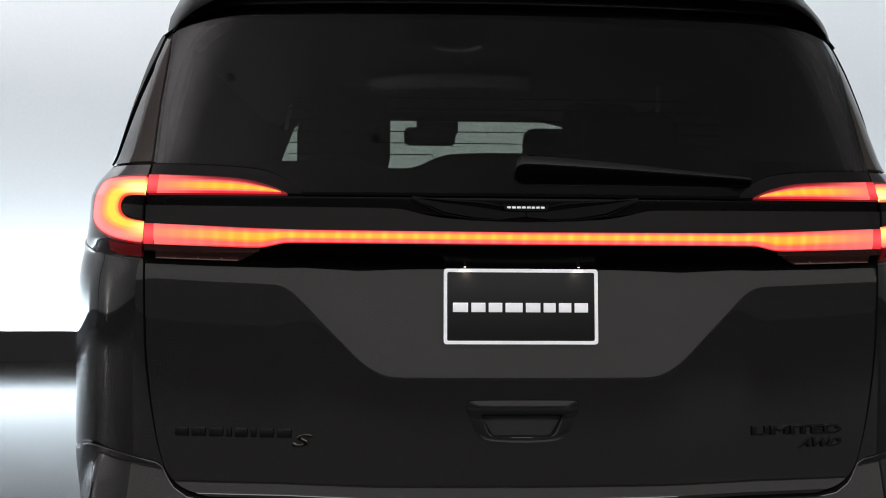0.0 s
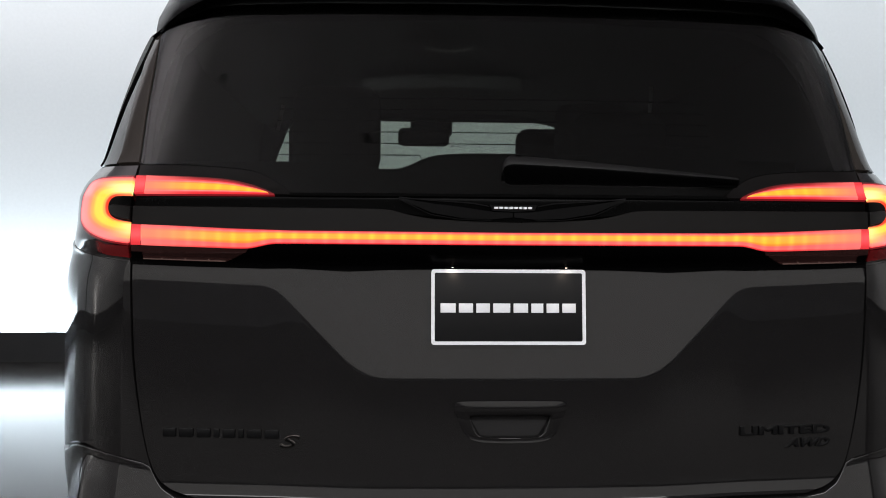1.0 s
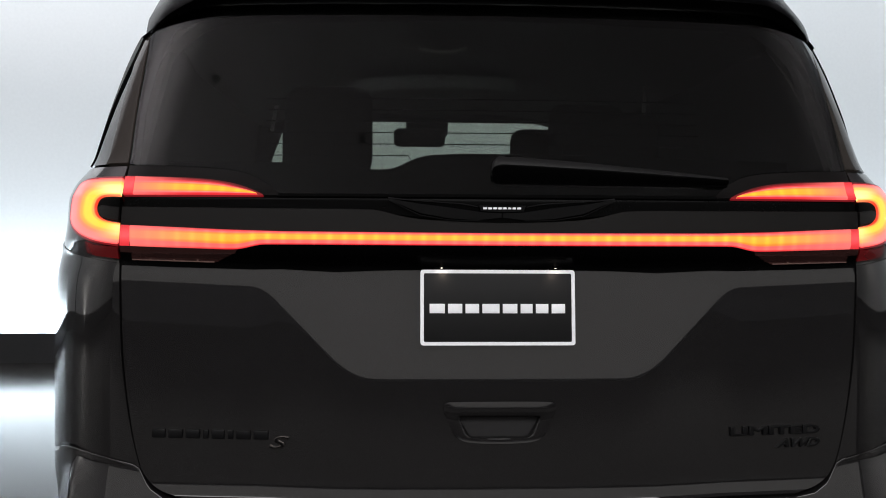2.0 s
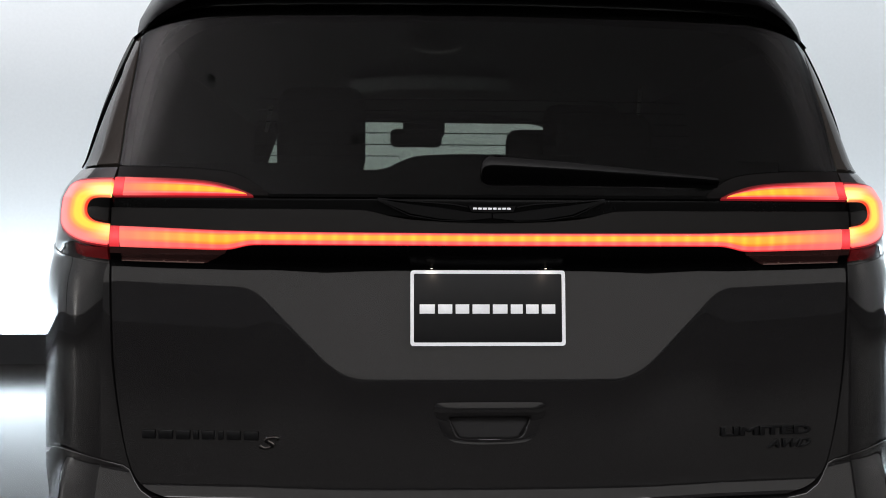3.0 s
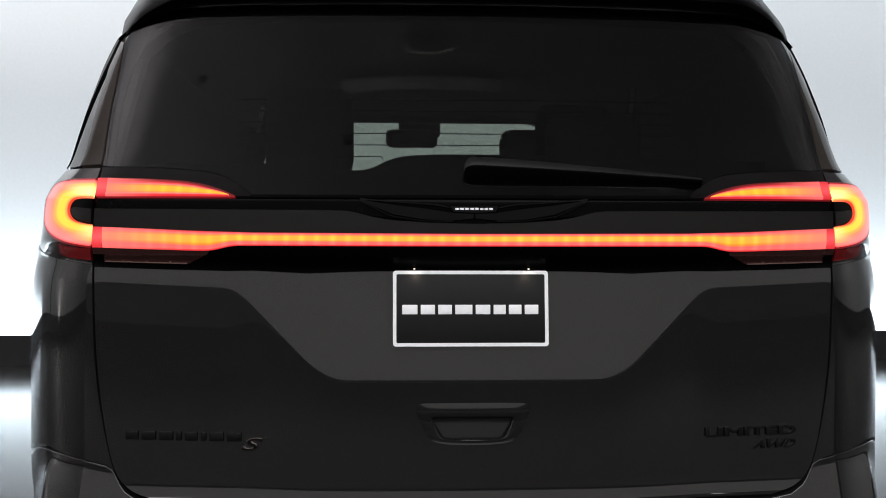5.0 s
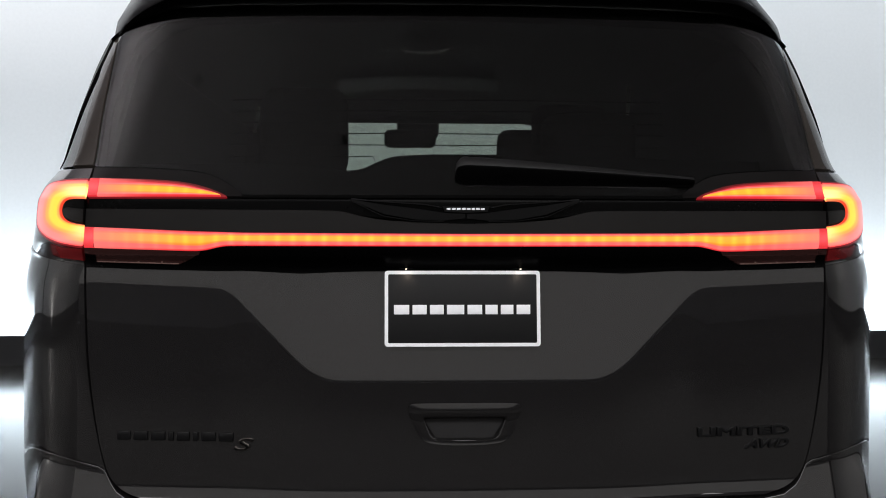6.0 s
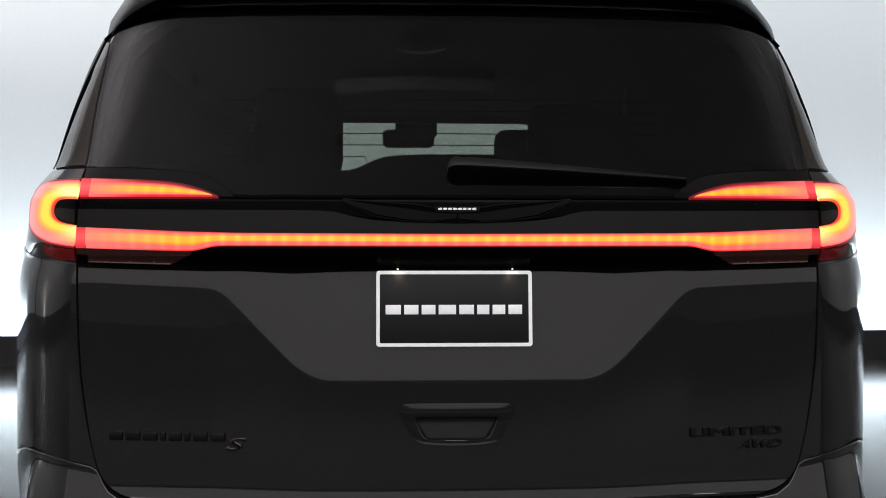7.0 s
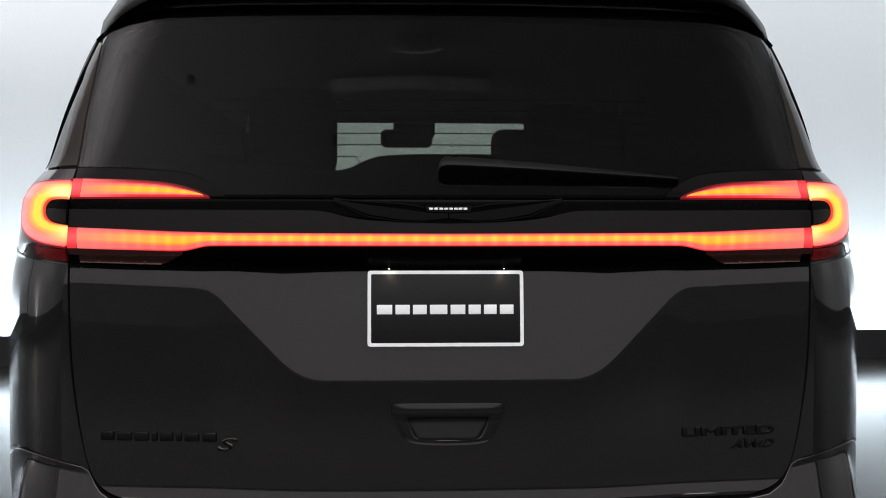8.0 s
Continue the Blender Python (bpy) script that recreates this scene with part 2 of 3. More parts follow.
def ring(profile, n=48, axis="x"):
    """A turned solid: profile rows of (radius, along)."""
    bm = bmesh.new()
    rows = []
    for r, h in profile:
        rows.append([bm.verts.new((h, r * math.cos(a), r * math.sin(a)) if axis == "x" else (r * math.cos(a), r * math.sin(a), h)) for a in (2 * math.pi * i / n for i in range(n))])
    for a, b in zip(rows, rows[1:]):
        for i in range(n):
            bm.faces.new((a[i], a[(i + 1) % n], b[(i + 1) % n], b[i]))
    bm.faces.new(rows[0])
    bm.faces.new(rows[-1])
    return bm


def sheet(points, thick, bm=None):
    """A grid of points (rows, columns, 3) made into a closed sheet of that thickness, towards the back of its normals."""
    p = np.asarray(points, float)
    du, dv = np.gradient(p, axis=1), np.gradient(p, axis=0)
    nrm = np.cross(du, dv)
    nrm /= np.linalg.norm(nrm, axis=2, keepdims=True) + 1e-12
    return closed(p, p - nrm * thick, bm)


def closed(front, back, bm=None, uv=None):
    bm = bm or bmesh.new()
    m, n = front.shape[:2]
    f = [[bm.verts.new(front[j, i]) for i in range(n)] for j in range(m)]
    b = [[bm.verts.new(back[j, i]) for i in range(n)] for j in range(m)]
    layer = bm.loops.layers.uv.get("UVMap") or bm.loops.layers.uv.new("UVMap")

    def face(vs, ij):
        try:
            fc = bm.faces.new(vs)
        except ValueError:
            return
        if uv is not None:
            for lp, (j, i) in zip(fc.loops, ij):
                lp[layer].uv = uv[j][i]
    for j in range(m - 1):
        for i in range(n - 1):
            ij = ((j, i), (j, i + 1), (j + 1, i + 1), (j + 1, i))
            face([f[a][c] for a, c in ij], ij)
            face([b[a][c] for a, c in reversed(ij)], ij[::-1])
    rim = [(0, i) for i in range(n)] + [(j, n - 1) for j in range(1, m)] + [(m - 1, i) for i in range(n - 2, -1, -1)] + [(j, 0) for j in range(m - 2, 0, -1)]
    for (a, c), (d, e) in zip(rim, rim[1:] + rim[:1]):
        face((f[a][c], f[d][e], b[d][e], b[a][c]), ((a, c), (d, e), (d, e), (a, c)))
    return bm


# ---- the car's skin: s runs round the body from the middle of the tail, z is the height ----
CZ = [(.22, .0345), (.33, -.0655), (.50, -.1105), (.566, -.1075), (.578, -.0750), (.588, -.0665), (.610, -.0622), (.622, -.0619), (.80, -.0619), (1.036, -.0620),
      (1.045, -.0630), (1.056, -.072), (1.075, -.082), (1.160, -.081), (1.172, -.069), (1.20, -.054), (1.53, .100), (1.60, .140), (1.68, .26), (1.74, .50)]
WZ = [(.22, .93), (.35, .962), (.60, .979), (.85, .979), (.98, .974), (1.03, .966), (1.06, .956), (1.10, .948), (1.16, .944), (1.195, .935), (1.222, .902), (1.25, .894),
      (1.35, .873), (1.45, .847), (1.50, .829), (1.55, .805), (1.66, .73), (1.74, .60)]


def smooth(points, n):
    """The broken line through the points, rounded over n steps of a 1200th of its length."""
    zs, half = np.linspace(points[0][0], points[-1][0], 1200), n // 2
    ys = np.interp(zs, [p[0] for p in points], [p[1] for p in points])
    kern = np.hanning(n + 2)[1:-1] / np.hanning(n + 2).sum()
    pad = np.concatenate((ys[0] + (ys[1] - ys[0]) * np.arange(-half, 0), ys, ys[-1] + (ys[-1] - ys[-2]) * np.arange(1, half + 1)))
    return zs, np.convolve(pad, kern, mode="valid")


CZS, WZS = smooth(CZ, 9), smooth(WZ, 61)
BOW, BEND, SIDE = .30, .46, 1.44
ARC, STEP = np.arange(0, 6.4, .0025), .0025


def heading(first):
    f = np.clip((ARC - first) / BEND, 0, 1)
    f = .25 * f * f * (3 - 2 * f) + .75 * (1 - (1 - f) ** 2.4)
    g = np.clip((ARC - first - BEND) / .7, 0, 1)
    base = BOW * np.minimum(ARC, first + BEND * .5)
    return np.minimum(base * (1 - f) + SIDE * f + (np.pi / 2 - SIDE) * g, np.pi / 2)


FIRST = np.linspace(.35, .85, 201)
PLANX = np.array([(np.cumsum(np.cos(heading(a))) - 1) * STEP for a in FIRST])
PLANY = np.array([(np.cumsum(np.sin(heading(a))) - 1) * STEP for a in FIRST])
WIDE = PLANX[:, 800]


def lookup(table, first, a):
    f, g = (first - .35) / STEP, a / STEP
    i, j = np.clip(f.astype(int), 0, 199), np.clip(g.astype(int), 0, len(ARC) - 2)
    f, g = f - i, g - j
    return (table[i, j] * (1 - g) + table[i, j + 1] * g) * (1 - f) + (table[i + 1, j] * (1 - g) + table[i + 1, j + 1] * g) * f


def crease(a):
    """Height of the line below which the liftgate drops straight: level under the lamps, then down round the plate."""
    slope, k = .857 + (a - .318) / .97, .045
    h = np.clip(.5 + .5 * (slope - .816) / k, 0, 1)
    low = .816 * (1 - h) + slope * h + k * h * (1 - h)
    high, k = .993 + .04 * np.clip(a - .47, 0, .3), .026
    h = np.clip(.5 + .5 * (low - high) / k, 0, 1)
    return low * (1 - h) + high * h - k * h * (1 - h)


def above(z, line, soft=.0022):
    return soft * np.logaddexp(z / soft, line / soft)


def grip_hollow(s, z):
    """How far a place lies inside the hollow of the liftgate's grip, 0 to 1."""
    d = np.minimum(np.minimum(z - .7050, .7500 - z), .060 + (z - .7125) * .61 - np.abs(s - .001))
    t = np.clip(d / .004, 0, 1)
    return t * t * (3 - 2 * t)


def skin(s, z, dent=False):
    """Places on the car's skin; dent: with the sunken field of the liftgate."""
    s, z = np.asarray(s, float), np.asarray(z, float)
    a = np.abs(s)
    first = np.interp(np.interp(z, *WZS), WIDE, FIRST)
    x, y = lookup(PLANX, first, a), lookup(PLANY, first, a) + np.interp(z, *CZS)
    y = y + .105 * (above(np.minimum(z, 1.036), crease(np.where(s > 0, np.maximum(a - .005, 0), a))) - 1.036)
    flat = np.clip((1.056 - z) / .034, 0, 1)
    y = y + .022 * flat * flat * (3 - 2 * flat) * np.clip(1 - (a / .75) ** 2, 0, 1)
    if dent:
        y = y + .030 * grip_hollow(s, z)
    nose = np.clip((y - 4.15) / .93, 0, .9999)
    x = x * (1 - nose ** 2.6) ** (1 / 2.6)
    y = np.minimum(y, 5.08)
    return np.stack((np.where(s < 0, -x, x), y, z), axis=-1)


def skin_normal(s, z, dent=False):
    h = .003
    n = np.cross(skin(s + h, z, dent) - skin(s - h, z, dent), skin(s, z + h, dent) - skin(s, z - h, dent))
    return n / (np.linalg.norm(n, axis=-1, keepdims=True) + 1e-12)


def resample(poly, t):
    p = np.asarray(poly, float)
    d = np.concatenate(([0], np.cumsum(np.hypot(*np.diff(p, axis=0).T))))
    return np.stack([np.interp(t * d[-1], d, p[:, k]) for k in (0, 1)], axis=-1)


def rounded(poly, turns=3, loop=False):
    """An outline with its corners cut, so that it runs smoothly."""
    for _ in range(turns):
        pairs = list(zip(poly, poly[1:] + poly[:1] if loop else poly[1:]))
        cut = [pt for (a, b), (c, d) in pairs for pt in ((.75 * a + .25 * c, .75 * b + .25 * d), (.25 * a + .75 * c, .25 * b + .75 * d))]
        poly = cut if loop else [poly[0]] + cut + [poly[-1]]
    return poly


def spread(n, eps):
    t = np.linspace(0, 1, n)
    return np.concatenate(([0, eps * .35], np.clip(t[1:-1], eps * 1.2, 1 - eps * 1.2), [1 - eps * .35, 1])) if eps < .3 else t


def panel(low, high, n, m, off=0.0, thick=.012, edge=.003, dent=False, bm=None, warp=None):
    """A curved panel on the skin between two outlines in (s, z), with a rolled edge."""
    low, high = np.asarray(low, float), np.asarray(high, float)
    long = np.hypot(*np.diff(low, axis=0).T).sum()
    wide = np.hypot(*(low.mean(0) - high.mean(0)))
    t, v = spread(n, min(edge / max(long, .01), .2)), spread(m, min(edge / max(wide, .004), .2))
    a, b = resample(low, t), resample(high, t)
    g = a[None] * (1 - v[:, None, None]) + b[None] * v[:, None, None]
    S, Z = g[..., 0], g[..., 1]
    if warp:
        S, Z = warp(S, Z)
    P = skin(S, Z, dent)
    N = skin_normal(S, Z, dent)
    depth = np.full(S.shape, float(off))
    depth[0] -= edge
    depth[-1] -= edge
    depth[:, 0] -= edge
    depth[:, -1] -= edge
    front = P + N * depth[..., None]
    back = P + N * (np.min(depth) - thick)
    along = t * long
    uv = [[(along[i], v[j]) for i in range(len(t))] for j in range(len(v))]
    return closed(front, back, bm, uv)


def mirror(poly):
    return [(-s, z) for s, z in poly]


def both(poly):
    """An outline given for s >= 0 from the middle outwards, carried over to the other half."""
    return [(-s, z) for s, z in reversed(poly) if s > 0] + list(poly)


# ---- studio ----
def cove(inset, n=14):
    """The line of the studio wall on plan, as points, drawn in by inset."""
    w, r, back = 12.5 - inset, 3.0, -15.67
    pts = [(-w, back), (-w, -4.0)]
    pts += [(-w + r - r * math.cos(a), -inset - r + r * math.sin(a)) for a in np.linspace(0, math.pi / 2, n)]
    pts += [(w - r + r * math.sin(a), -inset - r + r * math.cos(a)) for a in np.linspace(0, math.pi / 2, n)]
    pts += [(w, -4.0), (w, back)]
    return pts


def upright(pts, low, high, thick, rows=2):
    p = np.array([[(x, y, z) for x, y in pts] for z in np.linspace(low, high, rows)])
    return sheet(p, thick)


wall = part("wall_north", upright(cove(0), 0, 5.2, .12), WALL)
wall.matrix_world = ROOM
tagged(wall, "white curved studio wall washed with cool light from below", "wall", kind="structure")
plinth = part("baseboard", upright(cove(.30), 0, .226, .05), PLINTH)
plinth.matrix_world = ROOM
tagged(plinth, "low matt black plinth along the foot of the white wall", "plinth", kind="structure")
joint = part("wall_trim", box((.05, .24, 5.1), (-12.40, -2.9, 2.56), .01), PLINTH)
joint.matrix_world = ROOM
tagged(joint, "narrow black joint strip on the white wall", "trim", kind="structure")
floor_bm = box((34, 34, .2), (0, 0, -.1), 0)
tagged(part("floor", floor_bm, FLOOR), "polished light grey studio floor with soft reflections", "floor", kind="structure")
tagged(part("ceiling", box((34, 34, .2), (0, 0, 5.4), 0), CEILING), "plain grey studio ceiling", "ceiling", kind="structure")
tagged(part("wall_south", box((34, .2, 5.3), (0, -9.0, 2.65), 0), BACKWALL), "plain light grey wall of the unlit studio end", "wall", kind="structure")
for name, x in (("wall_west", -14), ("wall_east", 14)):
    tagged(part(name, box((.2, 26, 5.3), (x, 0, 2.65), 0), DARK), "dark charcoal side wall of the studio", "wall", kind="structure")

# fittings on the ceiling, mirrored in the rear window
for x, y in ((-2.39, -2.23), (-.92, -2.91)):
    can = ring([(.022, 5.284), (.040, 5.284), (.043, 5.288), (.043, 5.300), (.02, 5.301)], 28, "z")
    bmesh.ops.scale(can, vec=(.93, .68, 1), verts=can.verts)
    bmesh.ops.translate(can, vec=(x, y, 0), verts=can.verts)
    tagged(part("ceiling_spotlight", can, PLINTH), "small black unlit spotlight on the ceiling", "spotlight", "ceiling spotlights")
rail = np.array([[(-.02 + .24 * u, -2.29 + .035 * u * u + k * .014, 5.285 - .01 * k) for u in np.linspace(-1, 1, 24)] for k in (0, 1)])
tagged(part("ceiling_rail", sheet(rail, .012), CONSOLE), "short curved pale rail on the ceiling", "rail")
tagged(part("ceiling_panel", box((1.65, .09, .02), (-.09, -2.50, 5.294), .006), PANEL), "long pale panel fixed to the ceiling", "ceiling panel")

# ---- car ----
YAW = .6
car = new("minivan")
car.rotation_euler = (0, 0, radians(YAW))
tagged(car, "dark grey metallic minivan with its full-width tail lamps lit", "car")

def seam(z):
    """Where the gap between liftgate and body lies at a height."""
    return float(np.interp(z, [1.02, 1.06, 1.11, 1.165, 1.20, 1.225, 1.30, 1.40, 1.457, 1.51], [.7300, .7285, .7250, .7220, .7240, .7250, .7295, .7340, .7400, .7560]))


def to_seam(z, gap=-.0028):
    return (seam(z) + gap, z)


# liftgate
EDGE = [(.727, 1.042), (.7260, .935), (.7222, .835), (.7095, .735), (.696, .664), (.680, .620), (.648, .595), (.600, .584)]
gate_bm = panel(mirror(rounded(EDGE)), rounded(EDGE), 210, 460, 0, .02, .0013, True)
gate = part("liftgate", gate_bm, PAINT, car, "dark grey metallic liftgate with a recessed plate panel", sharp=60)

BAND_LOW = both([(0, 1.0235), (.155, 1.0235), (.24, 1.021), (.31, 1.018), (.416, 1.023), (.47, 1.022), to_seam(1.028)])
BAR_LOW = both(rounded([(0, 1.0725), (.430, 1.0725), (.456, 1.0715), (.490, 1.0625), (.520, 1.0622), (.577, 1.0640), (.633, 1.0652), (.7035, 1.0672)]))
BAR_TOP = both([(0, 1.0945), (.412, 1.0958), (.520, 1.0985), (.632, 1.1026), (.7035, 1.1050)])
part("lower_trim", panel(BAND_LOW, both([(0, 1.080), (.45, 1.080), (.5, 1.075), to_seam(1.075)]), 160, 12, .004, .03, .0015, True), GLOSS, gate, "gloss black trim under the light bar")
part("light_bar", panel(BAR_LOW, BAR_TOP, 220, 16, .006, .02, .003), BAR, gate, "full-width lit tail light bar, amber core with red edges")
GREY_TOP = both(rounded([(0, 1.1130), (.054, 1.1145), (.100, 1.1165), (.148, 1.1190), (.190, 1.1255), (.2216, 1.1345), (.245, 1.1380), (.412, 1.1385), to_seam(1.1400)], 2))
part("applique", panel(both([(0, 1.0925), (.412, 1.0940), (.520, 1.0965), to_seam(1.1025)]), GREY_TOP, 160, 10, .003, .03, .0012), SHADE_GREY, gate, "smoked grey trim strip above the light bar")
part("upper_trim", panel(both([(0, 1.108), (.24, 1.132), (.30, 1.136), to_seam(1.137)]), both([(0, 1.165), to_seam(1.165)]), 160, 8, -.004, .03, .001), GLOSS, gate, "gloss black strip below the rear window")
HOUSE = rounded([(.4125, 1.1640), (.436, 1.1825), (.470, 1.2025), (.504, 1.2115), (.560, 1.2165), (.640, 1.2205), to_seam(1.222)])
for flip in (1, -1):
    turn = (lambda p: p) if flip > 0 else mirror
    part("lamp_housing", panel(turn([(.4125, 1.1630), to_seam(1.163)]), turn(HOUSE), 40, 12, .000, .03, .004), SHADE_GREY, gate, "smoked dark upper lamp housing")
    part("lens_halo", panel(turn([(.446, 1.1612), to_seam(1.1612)]), turn(rounded([(.446, 1.1635), (.474, 1.1770), (.526, 1.1915), (.600, 1.1972), to_seam(1.2005)])), 40, 10, .0010, .02, .003), GLOW, gate, "dim red halo painted round the tail lamp lens")
    part("upper_lamp", panel(turn([(.4575, 1.1622), (.698, 1.1622)]), turn(rounded([(.4575, 1.1632), (.486, 1.1745), (.530, 1.1875), (.600, 1.1933), (.698, 1.1960)])), 60, 20, .006, .02, .002), UPPER, gate, "lit red and amber tapered upper tail lamp")
    part("lamp_end", panel(turn([(.6985, 1.1622), to_seam(1.1622)]), turn([(.6985, 1.1960), to_seam(1.1965)]), 8, 8, .005, .006, .002), ENDCAP, gate, "red end block of the tail lamp")
    part("lamp_end", panel(turn([(.704, 1.0672), to_seam(1.0672)]), turn([(.704, 1.1050), to_seam(1.1055)]), 8, 8, .005, .006, .002), ENDCAP, gate, "red end block of the tail lamp")
    part("lens_strip", panel(turn([(.500, 1.0550), to_seam(1.0550)]), turn([(.494, 1.0640), to_seam(1.0675)]), 30, 6, .0045, .02, .0015), CLEAR, gate, "smoked red lens strip under the light bar")
    part("reversing_lamp", panel(turn(rounded([(.538, 1.0375), (.620, 1.0385), (.7035, 1.0400)])), turn(rounded([(.503, 1.0560), (.540, 1.0562), (.7035, 1.0562)])), 30, 8, .005, .02, .002), CLEAR, gate, "unlit smoked reversing lamp lens")
    part("lamp_end", panel(turn([(.705, 1.0400), to_seam(1.040)]), turn([(.705, 1.0545), to_seam(1.0545)]), 6, 6, .004, .02, .002), GLOSS, gate, "black end block of the reversing lamp")
    part("lamp_rib", panel(turn([(.541, 1.0385), (.702, 1.0405)]), turn([(.541, 1.0396), (.702, 1.0418)]), 20, 3, .0075, .004, .0004), SILVER, gate)
    for s in (.572, .618, .664):
        part("lamp_rib", panel(turn([(s, 1.0400), (s + .0025, 1.0400)]), turn([(s, 1.0432), (s + .0025, 1.0432)]), 3, 3, .0078, .004, .0004), SILVER, gate)

GLASS_LOW = both([(0, 1.1640)] + HOUSE[:-1] + [to_seam(1.2225, -.0032)])
GLASS_TOP = both([(0, 1.555), (.30, 1.555), (.557, 1.552), (.660, 1.545), (.720, 1.533), to_seam(1.520, -.0032)])
def to_pillar(S, Z):
    """Draw the sides of the rear window to the curved gap beside the pillars."""
    heights = np.linspace(1.20, 1.55, 60)
    shift = np.array([seam(z) for z in heights]) - np.interp(heights, [1.2225, 1.520], [seam(1.2225), seam(1.520)])
    return S + np.sign(S) * np.interp(Z, heights, shift) * np.clip((np.abs(S) - .58) / .14, 0, 1.2) ** 2, Z


part("window_seal", panel(both([(0, 1.1600), (.418, 1.1600)]), both([(0, 1.1655), (.418, 1.1655)]), 90, 4, .002, .008, .001), SEAM, gate, "black rubber seal under the rear window")
window = part("rear_window", panel(GLASS_LOW, GLASS_TOP, 420, 40, .000, .005, .001, warp=to_pillar), GLASS, car, "dark tinted rear window", sharp=60)
# heater wires on the inside of the rear window
for k in range(6):
    z = 1.2432 + k * .0227
    line = [(-.45, z), (.40, z)]
    if k == 0:
        line = [(-.45, z), (-.1735, z)]
    part("heater_wire", panel(line, [(s, h + .0011) for s, h in line], 60, 2, -.007, .0012, .0002), WIRE, window)
part("heater_wire", panel([(-.1738, 1.2440), (-.166, 1.2275)], [(-.1726, 1.2440), (-.1648, 1.2275)], 4, 2, -.007, .0012, .0002), WIRE, window)
trim_top = [(-.70, 1.239), (-.40, 1.238), (-.285, 1.230), (-.25, 1.2235), (-.212, 1.2225), (-.183, 1.231), (-.156, 1.2455), (-.124, 1.2535), (-.06, 1.2565), (.10, 1.257), (.70, 1.25)]
lining = np.array([[(x, .17 + .25 * abs(x) ** 2, 1.10 + v * (np.interp(x, [p[0] for p in trim_top], [p[1] for p in trim_top]) - 1.10)) for x in np.linspace(-.68, .68, 70)] for v in np.linspace(0, 1, 6)])
part("gate_lining", sheet(lining, .02), CABIN, gate, "dark inner trim of the liftgate")

# wiper
wb = bmesh.new()
axis_pts = []
for t in np.concatenate((np.linspace(0, .05, 9), np.linspace(.08, 1, 24))):
    s = -.020 + .462 * t
    top, low, fold = 1.2400 - .0380 * t ** 1.2, 1.1830 + .0010 * t, 1.2220 - .0250 * t ** 1.25
    nose = math.sqrt(max(0, 1 - (1 - min(t / .05, 1)) ** 2)) * .9 + .1
    mid = (top + low) / 2 - .004
    thk = .015 * (1 - t) + .007 * t
    c = skin(np.array(s), np.array(mid)) + skin_normal(np.array(s), np.array(mid)) * (.017 * (1 - t) + .009 * t)
    section = [(.9, low + .004), (.75, low + .0008), (.55, low), (.38, low + .0008), (.20, low + .005), (-.42, (low + fold) / 2), (-.96, fold - .003), (-1.03, fold + .0008), (-.88, fold + (top - fold) * .40), (-.45, top - .0035), (0, top - .0006), (.5, top), (.9, top - .004)]
    axis_pts.append([wb.verts.new((c[0] + .002 * (1 - nose), c[1] + thk * y * (.4 + .6 * nose), mid + (z - mid) * nose)) for y, z in section])
for a, b in zip(axis_pts, axis_pts[1:]):
    for i in range(13):
        wb.faces.new((a[i], a[(i + 1) % 13], b[(i + 1) % 13], b[i]))
wb.faces.new(axis_pts[0])
wb.faces.new(axis_pts[-1])
cover = np.array([[(v.co.x, v.co.y - .0006, v.co.z + .0006) for v in row[7:13]] for row in axis_pts])
wiper = part("wiper_arm", wb, SATIN, car, "black plastic rear wiper arm resting on the glass")
part("wiper_cover", sheet(cover, -.0003), WIPER, wiper, "dark grey top cover of the wiper arm")
part("wiper_blade", panel([(.03, 1.2005), (.43, 1.1905)], [(.03, 1.2065), (.43, 1.1945)], 20, 4, .014, .013, .002), SATIN, wiper)
nozzle = box((.012, .006, .004), tuple(skin(np.array(.012), np.array(1.2395)) + np.array((0, -.030, 0))), .0015)
part("washer_nozzle", nozzle, SATIN, wiper)

# winged emblem drawn as plain shapes
for flip in (1, -1):
    turn = (lambda p: p) if flip > 0 else mirror
    part("wing", panel(turn([(.0002, 1.1225), (.045, 1.1175), (.095, 1.1195), (.150, 1.1290), (.212, 1.1555)]), turn([(.0002, 1.1325), (.034, 1.1335), (.095, 1.1430), (.150, 1.1490), (.212, 1.1575)]), 24, 5, .008, .012, .003), BADGE, gate, "gloss black emblem wing")
    part("wing_line", panel(turn([(.045, 1.1420), (.075, 1.1475), (.212, 1.1565)]), turn([(.045, 1.1440), (.075, 1.1500), (.212, 1.1580)]), 20, 3, .0095, .012, .0006), CHROME, gate, "thin dark chrome line of the emblem")
    part("wing_line", panel(turn([(.040, 1.1165), (.100, 1.1180), (.155, 1.1270), (.212, 1.1545)]), turn([(.040, 1.1178), (.100, 1.1193), (.155, 1.1285), (.212, 1.1560)]), 20, 3, .0085, .012, .0005), CHROME, gate)
part("emblem_centre", panel([(-.040, 1.1345), (0, 1.1325), (.040, 1.1345)], [(-.046, 1.1470), (0, 1.1460), (.046, 1.1470)], 16, 6, .010, .014, .003), BADGE, gate, "black emblem plaque")
x = -.036
for w in (.0085, .0085, .0085, .0085, .0080, .0075, .0080, .0085):
    part("emblem_bar", panel([(x, 1.1385), (x + w - .0012, 1.1385)], [(x, 1.1425), (x + w - .0012, 1.1425)], 3, 3, .0115, .003, .0005), WHITE, gate, "small white bar on the emblem")
    x += w + .0008

